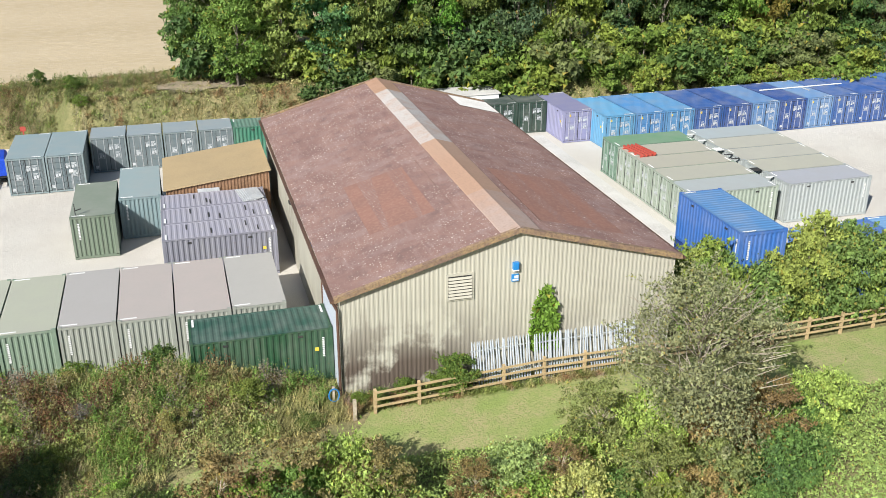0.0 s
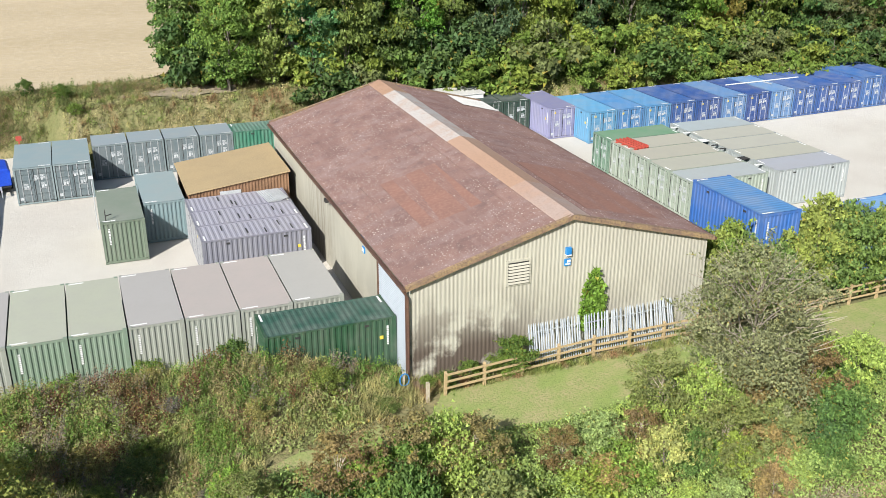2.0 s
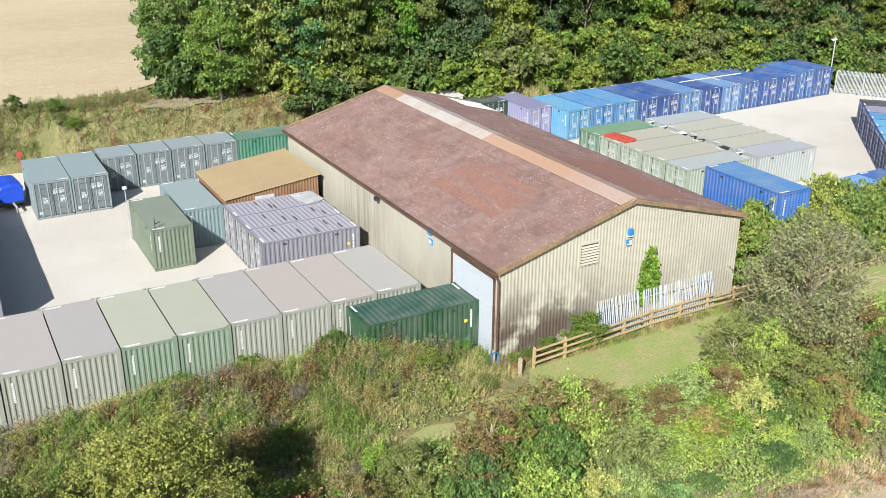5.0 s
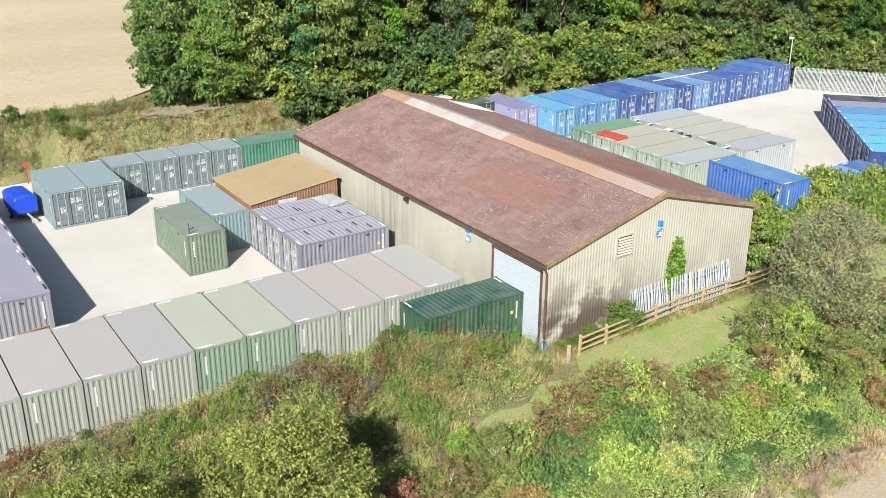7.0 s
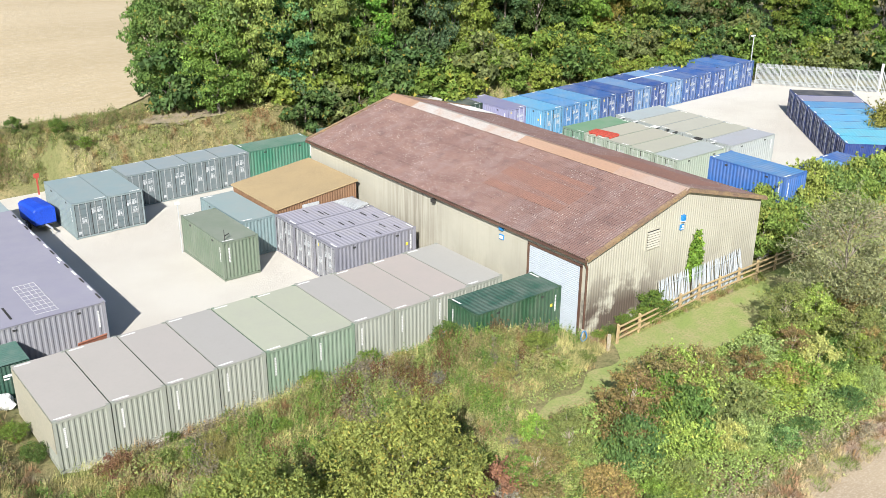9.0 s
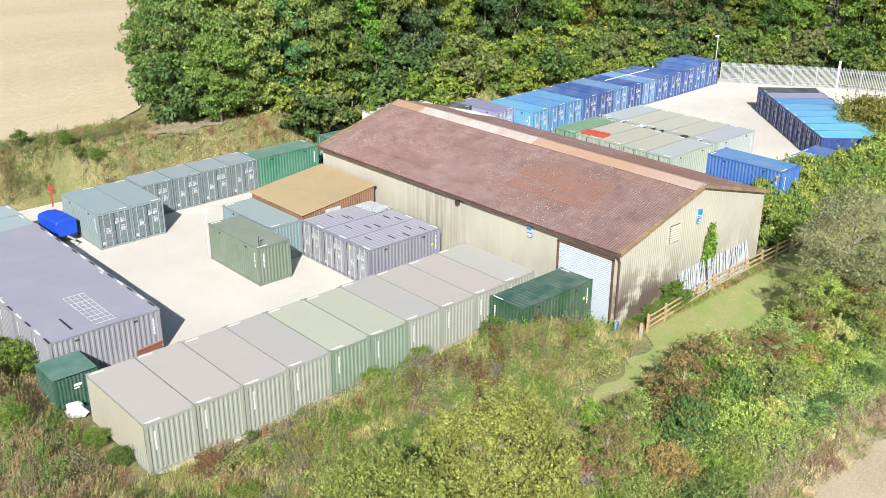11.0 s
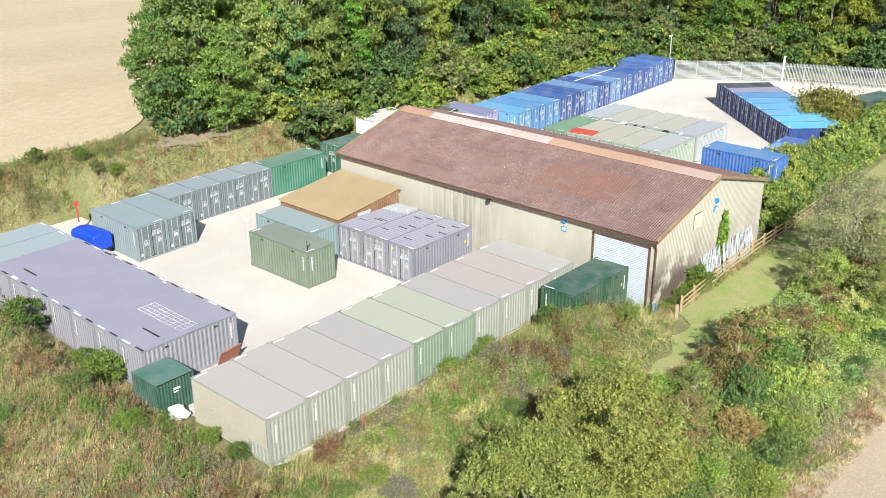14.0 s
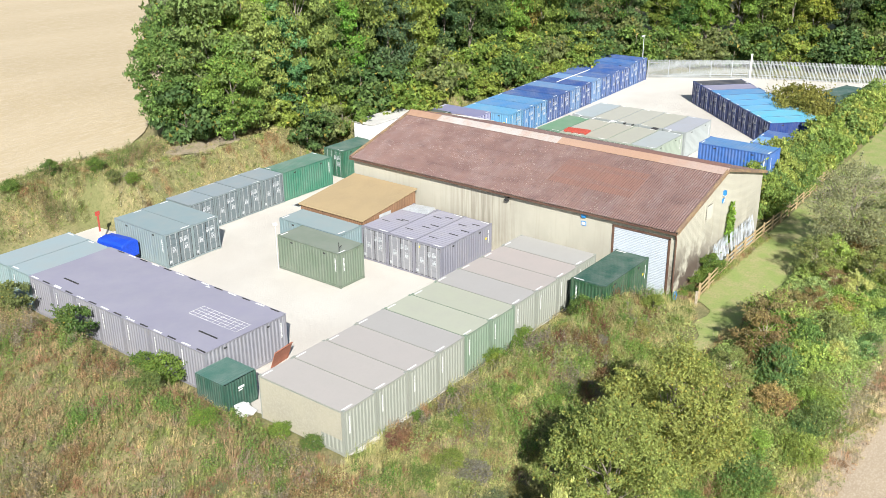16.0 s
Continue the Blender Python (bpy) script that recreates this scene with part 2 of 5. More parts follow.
def field(name, xs, inner, outer, lift, label):
    b = Build()
    cols = []
    for x in xs:
        y0 = inner(x)
        cols.append([(x, y0 + (outer - y0) * s, float(height(x, y0 + (outer - y0) * s)) + lift) for s in (0, 0.004, 0.01, 0.02, 0.04, 0.08, 0.2, 0.5, 1.0)])
    return tagged(new(name, b.sheet(cols).mesh(name, STUBBLE_LOW if "lower" in name else STUBBLE, smooth=True)), label, "field", kind="structure")


wob = lambda x: 0.5 * math.sin(x * 0.37) + 0.3 * math.sin(x * 1.1)
field("stubble_field_lower", list(np.arange(-120, 140, 3.0)), lambda x: -14.2 + wob(x), -700, 0.03, "pale harvested stubble field beside the hedge")
north_edge = lambda x: float(np.interp(x, [-300, -7, 3, 20, 60, 400], [48.4, 48.4, 58, 80, 90, 100]))
field("stubble_field_upper", list(np.arange(-300, 400, 4.0)), lambda x: north_edge(x) + wob(x), 800, 0.1, "pale harvested stubble field on the upper ground")


def flat_sheet(name, outline, z, material, label, category):
    b = Build()
    b.v = [(x, y, z) for x, y in outline]
    b.f = [tuple(range(len(outline)))]
    return tagged(new(name, b.mesh(name, material)), label, category, kind="structure")


flat_sheet("yard", [(-26.4, 4.5), (16.5, 3.5), (17.5, 0.8), (45, 1.5), (77, 4), (71, 21), (63.5, 34), (58, 38.8), (27, 38.6), (24, 41.6), (5, 39.0), (-12.8, 38.8), (-14.4, 43.7), (-24, 43.7), (-26.6, 40), (-26.8, 14), (-26.3, 11)], 0.004, GRAVEL, "pale compacted gravel yard, sunlit", "yard")
gx = np.arange(-9, 62, 0.5)
b = Build()
b.sheet([[(x, y, float(height(x, y)) + 0.03) for y in steps(-5.8 + 0.3 * math.sin(x * 0.9) + 0.6 * smooth(-2, -7, x), -0.9 + 0.04 * max(0, x - 20) - 1.9 * smooth(1.5, 0.0, x) - 1.1 * smooth(-0.5, -6, x) + 0.25 * math.sin(x * 1.9) * smooth(1.5, 0, x), 8)] for x in gx])
tagged(new("mown_strip", b.mesh("mown_strip", LAWN, smooth=True)), "short mown grass strip beside the timber fence", "lawn", kind="structure")
SOIL = two_tone("bare_soil", (0.33, 0.26, 0.18), (0.22, 0.19, 0.1), (0.38, 0.31, 0.22), (0.8, 5), 0.95, 0.04)
b = Build()
b.sheet([[(x, y, float(height(x, y)) + 0.08) for y in steps(41.6 + 0.9 * abs(x + 3.6) / 4 + 0.4 * math.sin(x * 1.7), 45.2 - 0.5 * abs(x + 3.6) / 4 + 0.4 * math.sin(x * 2.3 + 1), 8)] for x in np.arange(-7.4, 0.6, 0.4)])
tagged(new("bare_soil", b.mesh("bare_soil", SOIL, smooth=True)), "bare pale soil on the bank below the trees", "soil", kind="structure")
b = Build().box(22.0, 11.0, -0.1, 23.0, 35.5, 0.03)
tagged(new("concrete_strip", b.mesh("concrete_strip", CONCRETE)), "pale concrete strip beside stacked containers", "paving", kind="structure")

# ---- shipping containers ----
W, L, T = 1.219, 6.06, 2.59


def container_meshes():
    """The meshes that all containers share; doors face -y, the base stands on z = 0."""
    m = {}
    f = Build()
    for x in (-W, W - 0.13):
        for y in (0.0, L - 0.13):
            f.box(x, y, 0.16, x + 0.13, y + 0.13, T - 0.12)
        f.box(x + (0.0 if x < 0 else 0.06), 0.17, 0.02, x + (0.07 if x < 0 else 0.13), L - 0.17, 0.17)
        f.box(x + (0.0 if x < 0 else 0.06), 0.17, T - 0.09, x + (0.07 if x < 0 else 0.13), L - 0.17, T - 0.03)
    for y in (0.0, L - 0.1):
        f.box(-W + 0.17, y, 0.02, W - 0.17, y + 0.1, 0.17)
        f.box(-W + 0.17, y, T - 0.14, W - 0.17, y + 0.1, T - 0.03)
    f.box(-W + 0.08, 0.11, 0.1, W - 0.08, L - 0.11, 0.15)
    m["frame"] = f.mesh("frame", STEEL)
    for name, sign in (("side_panel", -1), ("side_panel_b", 1)):
        b = Build()
        cols = []
        for s, d in wave(L - 0.24, 0.278, 0.042):
            cols.append([(sign * (W - 0.012 + d), 0.12 + s, z) for z in (0.165, T - 0.085)])
        m[name] = b.sheet(cols if sign < 0 else cols[::-1]).mesh("side_panel", STEEL)
    b = Build()
    b.sheet([[(-W + 0.12 + s, L - 0.012 + d, z) for z in (0.16, T - 0.13)] for s, d in wave(2 * W - 0.24, 0.25, 0.045)])
    m["end_panel"] = b.mesh("end_panel", STEEL)
    b = Build()
    cols = []
    for s, d in wave(L - 0.2, 0.29, 0.022):
        cols.append([(x, 0.1 + s, T - 0.022 + d * (0 if abs(x) > W - 0.12 else 1)) for x in (-W + 0.03, -W + 0.1, -W + 0.16, W - 0.16, W - 0.1, W - 0.03)])
    m["roof_ribbed"] = b.sheet(cols).mesh("roof", ROOF_STEEL)
    b = Build()
    cols = []
    for i, y in enumerate(steps(0.02, L - 0.02, 14)):
        cols.append([(x, y, T - 0.012 + 0.008 * math.sin(i * 2.1 + x * 1.7) * (1 - abs(x) / W)) for x in steps(-W + 0.004, W - 0.004, 6)])
    m["roof_flat"] = b.sheet(cols).mesh("roof", ROOF_STEEL, smooth=True)
    # door leaf, hinged on its own x = 0 edge
    b = Build()
    b.box(0, 0.03, 0.17, W - 0.14, 0.075, T - 0.15)
    for z0, z1 in ((0.24, 0.62), (0.72, 1.1), (1.2, 1.58), (1.68, 2.06), (2.12, 2.36)):
        b.box(0.09, -0.004, z0, W - 0.23, 0.031, z1)
    m["door"] = b.mesh("door", STEEL)
    b = Build().tube((0, 0, 0.1), (0, 0, T - 0.08), 0.03, 0.03, 6)
    for z in (0.2, 0.75, 1.7, 2.3):
        b.box(-0.05, -0.02, z, 0.05, 0.035, z + 0.07)
    m["locking_bar"] = b.mesh("locking_bar", STEEL)
    b = Build().box(-0.012, -0.001, 0.15, 0.012, 0.03, T - 0.13).box(W - 0.145, -0.001, 0.15, W - 0.125, 0.03, T - 0.13)
    b.box(0.012, -0.001, 0.15, W - 0.145, 0.03, 0.17).box(0.012, -0.001, T - 0.15, W - 0.145, 0.03, T - 0.13)
    m["gasket"] = b.mesh("gasket", DARK)
    m["small_plate"] = Build().box(-0.1, -0.004, -0.1, 0.1, 0.0, 0.1).mesh("small_plate", PLATE)
    b = Build().box(0, -0.025, 0, 0.42, 0.0, 0.045).box(0.34, -0.03, -0.04, 0.42, 0.012, 0.09)
    m["handle"] = b.mesh("handle", STEEL)
    m["corner_casting"] = Build().box(-0.089, -0.081, -0.059, 0.089, 0.081, 0.059).mesh("corner_casting", STEEL)
    b = Build().box(-0.15, -0.004, -0.2, 0.0, 0.0, 0.02).box(0.03, -0.004, -0.14, 0.16, 0.0, 0.04).box(-0.15, -0.004, 0.06, 0.06, 0.0, 0.1).box(-0.15, -0.004, 0.14, 0.14, 0.0, 0.18)
    m["data_plate"] = b.mesh("data_plate", PLATE)
    m["warning_label"] = Build().box(-0.09, -0.004, -0.09, 0.09, 0.0, 0.09).mesh("warning_label", YELLOW)
    b = Build()
    for k in range(11):
        b.box(-0.004, -0.05, 0.09 * k, 0.0, 0.05, 0.09 * k + 0.062)
    m["side_marking"] = b.mesh("side_marking", WHITE)
    m["roof_marking"] = Build().box(-0.36, -0.05, 0, 0.36, 0.05, 0.006).mesh("roof_marking", WHITE)
    m["vent"] = Build().box(-0.03, -0.11, -0.05, 0.0, 0.11, 0.05).mesh("vent", DARK)
    return m


CM = container_meshes()


def mute(c):
    """A sun-bleached, slightly greyed blue."""
    g = 0.3 * c[0] + 0.5 * c[1] + 0.2 * c[2]
    return tuple(v + (g - v) * 0.1 for v in c)


def container(color, label, at, roof=None, ribbed=True, group="", marks=True, name="shipping_container", doors=None, yellow=False):
    """A twenty-foot container; at: the pose of the middle of its door sill."""
    c = thing(name, label, "container", group, at)
    bar = tuple(v + (0.5 - v) * 0.42 for v in doors or color)
    for piece in ("frame", "side_panel", "side_panel_b", "end_panel"):
        part("side_panel" if piece == "side_panel_b" else piece, CM[piece], None, c, color=color)
    part("roof", CM["roof_ribbed" if ribbed else "roof_flat"], None, c, "weathered steel roof panel", color=roof or color)
    for x in (-W + 0.089, W - 0.089):
        for y in (0.081, L - 0.081):
            for z in (0.059, T - 0.059):
                part("corner_casting", CM["corner_casting"], None, c, color=color, at=pose(x * 1.002, y + (-0.003 if y < 1 else 0.003), z + (0.003 if z > 1 else 0)))
    for side in (-1, 1):
        d = part("door", CM["door"], None, c, color=doors or color, at=pose(-W + 0.13, 0, 0) if side < 0 else pose(0.005, 0, 0))
        for x in (0.3, 0.8):
            part("locking_bar", CM["locking_bar"], None, d, "pale locking bar", bar, pose(x, -0.01, 0))
        part("handle", CM["handle"], None, d, "pale door handle", bar, pose(0.32, -0.012, 1.05))
        part("gasket", CM["gasket"], None, d, "dark rubber door seal")
        if marks:
            for x, z in ((0.17, 1.84), (0.56, 1.86), (0.56, 1.3)) if side > 0 else ((0.56, 1.28), (0.16, 0.42)):
                part("data_plate" if z > 1 else "small_plate", CM["data_plate" if z > 1 else "small_plate"], None, d, "faded white lettering panel", at=pose(x + 0.0, -0.0045, z))
    if marks:
        if yellow:
            part("warning_label", CM["warning_label"], None, c, "yellow warning label", at=pose(-0.75, -0.0045, 2.22))
        for sign, y in ((-1, 0.42), (1, L - 0.42)):
            part("side_marking", CM["side_marking"], None, c, "white vertical lettering", at=pose(sign * (W - 0.008), y, 1.2, 0, 0, 0 if sign < 0 else 180))
            if yellow:
                part("warning_label", CM["warning_label"], None, c, "yellow warning label", at=pose(sign * (W - 0.008), y + sign * -0.3, 1.6, 0, 0, -90 if sign < 0 else 90))
        part("side_marking", CM["side_marking"], None, c, "white vertical lettering", at=pose(0.8, L - 0.008, 1.2, 0, 0, -90))
    for x in (0.75,):
        for y in (0.2, L - 0.2):
            part("roof_marking", CM["roof_marking"], None, c, "white corner marking strip", at=pose(x, y, T - 0.006))
    for sign in (-1, 1):
        for y in (1.4, 4.6):
            part("vent", CM["vent"], None, c, "small dark vent", at=pose(sign * (W - 0.004), y, 2.3, 0, 0, 0 if sign > 0 else 180))
    return c


SLATE, BOTTLE, NAVY = (0.12, 0.155, 0.165), (0.02, 0.072, 0.032), (0.015, 0.045, 0.2)

# front row, doors to the yard
row_roofs = [(0.42, 0.385, 0.35), (0.42, 0.385, 0.35), (0.41, 0.375, 0.345), (0.385, 0.365, 0.34), (0.41, 0.42, 0.325), (0.4, 0.41, 0.315),
             (0.39, 0.37, 0.345), (0.42, 0.37, 0.335), (0.43, 0.375, 0.34), (0.41, 0.395, 0.36)]
for i, roof in enumerate(row_roofs):
    green = i in (4, 5)
    container((0.18, 0.245, 0.175) if green else (0.28, 0.295, 0.25), "weathered pale green container with a flat beige-green roof" if green else "weathered grey-green container with a flat pinkish-grey roof",
              pose(-26.6 + 1.22 + 2.5 * i, 10.85 + 0.04 * math.sin(i * 2.3), 0.02, 0, 0, 180), roof, False, "front row of containers")
container(BOTTLE, "dark green ribbed container beside the barn door", pose(-0.05, 2.95, 0.02, 0, 0, 90), (0.03, 0.085, 0.06), yellow=True)
CLAD = two_tone("plain_beige_sheet", (0.4, 0.37, 0.28), (0.36, 0.335, 0.26), (0.43, 0.4, 0.31), (0.6, 9), 0.7)
end_sheet = thing("beige_sheeting", "plain beige sheeting fixed over the row's end wall", "sheeting")
part("sheet", Build().box(-26.63, 4.95, 0.95, -26.605, 10.72, 2.5), CLAD, end_sheet)
part("lower_sheet", Build().box(-26.63, 6.4, 0.1, -26.605, 10.72, 0.946), CLAD, end_sheet)
# west row, doors to the yard
for i in range(9):
    grey = i > 6
    container((0.22, 0.3, 0.3) if grey else (0.225, 0.225, 0.25), "pale blue-grey container with a flat roof" if grey else "lilac-grey container with a flat roof, in a row",
              pose(-20.68 + 0.03 * math.sin(i * 1.9), 16.2 + 2.5 * i, 0.02, 0, 0, 90), (0.3, 0.37, 0.38) if grey else (0.37, 0.35, 0.43), False, "west row of containers")
FELT = painted_steel("roof_felt", (0.33, 0.32, 0.35), 0.4, 0.03, 0.8, 0.08)


def covering(x0, x1, y0, y1, color, label):
    """A thin felt covering over several container roofs, with white and dark strips along its edges."""
    c = thing("roof_covering", label, "roof covering")
    b = Build()
    cols = [[(x, y, T + 0.03 + 0.012 * math.sin(x * 1.3 + y * 0.9)) for x in steps(x0, x1, 8)] for y in steps(y0, y1, 24)]
    b.sheet(cols[::-1])
    part("felt", b.mesh("felt", FELT, smooth=True), None, c, color=color)
    for x, off in ((x0 + 0.12, 0.4), (x1 - 0.12, 0.9)):
        for k, y in enumerate(np.arange(y0 + off, y1 - 0.5, 1.27)):
            part("edge_strip", Build().box(x - 0.05, y - 0.36, T + 0.035, x + 0.05, y + 0.36, T + 0.055), WHITE if k % 2 else DARK, c)
    for x, y in ((x0 + 1.6, y0 + 1.6), (x0 + 1.2, y1 - 3.0)):
        part("seam_strip", Build().box(x - 0.06, y - 0.8, T + 0.035, x + 0.06, y + 0.8, T + 0.05), DARK, c)


covering(-26.8, -20.62, 14.95, 32.45, (0.27, 0.26, 0.32), "lilac felt covering over the row of containers")
# pair and north row
# body paler than doors: weathered sides, with the sunlit look put into the colour
for i in range(2):
    container((0.19, 0.245, 0.25), "slate grey container, doors shut, paired with another", pose(-15.77 + 2.49 * i, 31.28 + 0.06 * i, 0.02), (0.24, 0.31, 0.32), False, "pair of slate containers", doors=SLATE)
for i in range(4):
    container((0.16, 0.205, 0.21), "short slate grey container in a row below the grass bank", pose(-10.6 + 2.53 * i, 35.0 + 0.04 * i, 0.02) @ Matrix.Diagonal((1, 0.48, 1, 1)), (0.26, 0.31, 0.33), False, "north row of containers", doors=SLATE)
container((0.035, 0.16, 0.1), "green container, long side to the yard", pose(4.3, 36.4, 0.02, 0, 0, 90), (0.1, 0.2, 0.15), True)
container((0.03, 0.12, 0.07), "dark green container behind the barn", pose(6.1, 36.7, 0.02, 0, 0, -90) @ Matrix.Diagonal((1, 0.75, 1, 1)), (0.06, 0.13, 0.1), True)
for i in range(2):
    container((0.02, 0.05, 0.035), "blackish green container behind the barn", pose(19.9 + 2.5 * i, 36.4, 0.02), (0.05, 0.07, 0.06), True)
# loose ones in the yard
container((0.125, 0.165, 0.115), "sage green container standing in the yard", pose(-10.85, 24.85, 0.02, 0, 0, 180), (0.2, 0.235, 0.18), False)
container((0.16, 0.23, 0.24), "pale blue-grey container beside the sage green one", pose(-8.32, 27.35, 0.02, 0, 0, 180.5), (0.27, 0.34, 0.34), False)
for i in range(3):
    lilac = container((0.2, 0.2, 0.235), "lilac-grey container with a ribbed roof", pose(-7.08, 15.1 + 2.48 * i, 0.02, 0, 0, -90), (0.31, 0.3, 0.35), True, "lilac block of containers", doors=(0.235, 0.24, 0.255), yellow=i == 0)
    for x, y in ((-0.5, 1.3 + 0.3 * i), (0.3, 2.6), (0.6, 3.6 - 0.4 * i), (-0.3, 4.5 + 0.2 * i), (0.5, 5.1)):
        part("roof_strip", Build().box(x - 0.36, y - 0.035, T - 0.03, x + 0.36, y + 0.035, T - 0.004), DARK, lilac, "dark gap strip in the roof")
# block east of the barn
west_roofs = [(0.39, 0.42, 0.41), (0.42, 0.41, 0.33), (0.42, 0.4, 0.32), (0.43, 0.41, 0.33), (0.15, 0.29, 0.17)]
east_roofs = [(0.38, 0.39, 0.42), (0.43, 0.42, 0.34), (0.44, 0.43, 0.36), (0.44, 0.43, 0.36), (0.38, 0.43, 0.44)]
for i in range(5):
    y = 14.2 + 2.56 * i
    container((0.3, 0.35, 0.28) if i < 4 else (0.14, 0.24, 0.17), "weathered grey-green container, doors to the barn", pose(23.7, y, 0.02, 0, 0, -90), west_roofs[i], False, "east block of containers")
    container((0.33, 0.36, 0.35), "weathered pale grey container", pose(36.55, y, 0.02, 0, 0, 90), east_roofs[i], False, "east block of containers")
# stacked pair by the hedge
container(NAVY, "blue container under another", pose(20.6, 7.0, 0.02, 0, 0, 180), NAVY, True)
container(mute((0.02, 0.12, 0.4)), "bright blue ribbed container stacked on another", pose(20.6, 7.0, 0.02 + T, 0, 0, 180), mute((0.06, 0.2, 0.42)), True)
for i in range(4):
    container(mute((0.04, 0.16, 0.42)), "blue container behind the hedge", pose(27.4 + 2.5 * i, 6.6 + 0.12 * i, 0.02, 0, 0, 180), mute([(0.17, 0.36, 0.58), (0.04, 0.14, 0.4), (0.12, 0.3, 0.55), (0.05, 0.13, 0.36)][i]), True, "blue containers behind the hedge")
# north-east row
container((0.24, 0.24, 0.38), "lavender container at the row's end", pose(24.97, 32.95, 0.02, 0, 0, 1), (0.22, 0.22, 0.36), False, yellow=True)
row_blues = [(0.07, 0.27, 0.46), (0.05, 0.2, 0.42), (0.06, 0.22, 0.42), (0.022, 0.085, 0.27), (0.018, 0.07, 0.25), (0.08, 0.19, 0.38), (0.018, 0.065, 0.24),
             (0.1, 0.22, 0.42), (0.03, 0.1, 0.3), (0.022, 0.085, 0.29), (0.022, 0.085, 0.29), (0.03, 0.12, 0.34), (0.022, 0.085, 0.28)]
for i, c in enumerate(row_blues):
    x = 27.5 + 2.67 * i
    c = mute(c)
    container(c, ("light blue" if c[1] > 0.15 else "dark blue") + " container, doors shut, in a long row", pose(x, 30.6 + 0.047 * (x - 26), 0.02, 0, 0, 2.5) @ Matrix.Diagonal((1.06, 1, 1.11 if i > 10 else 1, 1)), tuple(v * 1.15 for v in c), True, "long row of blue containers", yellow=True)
# angled row by the far gate
angled = [(0.05, 0.055, 0.07), (0.28, 0.27, 0.38), (0.07, 0.27, 0.52), (0.09, 0.36, 0.6), (0.1, 0.38, 0.64), (0.1, 0.4, 0.62), (0.09, 0.46, 0.62), (0.09, 0.46, 0.62)]
for i, c in enumerate(angled):
    container((0.02, 0.05, 0.2), "navy container with a weathered roof, in an angled row", pose(51.6 - 1.72 * i, 21.2 - 1.8 * i, 0.02, 0, 0, -134.5), mute(c), True, "angled row of containers")
container((0.015, 0.06, 0.04), "dark green container by the fence", pose(60.5, 5.6, 0.02, 0, 0, 75), (0.04, 0.1, 0.08), True)

# ---- barn ----
RIDGE_X, RIDGE_Z, EAVE_Z, EAST_Z, EAST, LENGTH = 7.8, 7.06, 4.85, 5.0, 15.4, 28.4


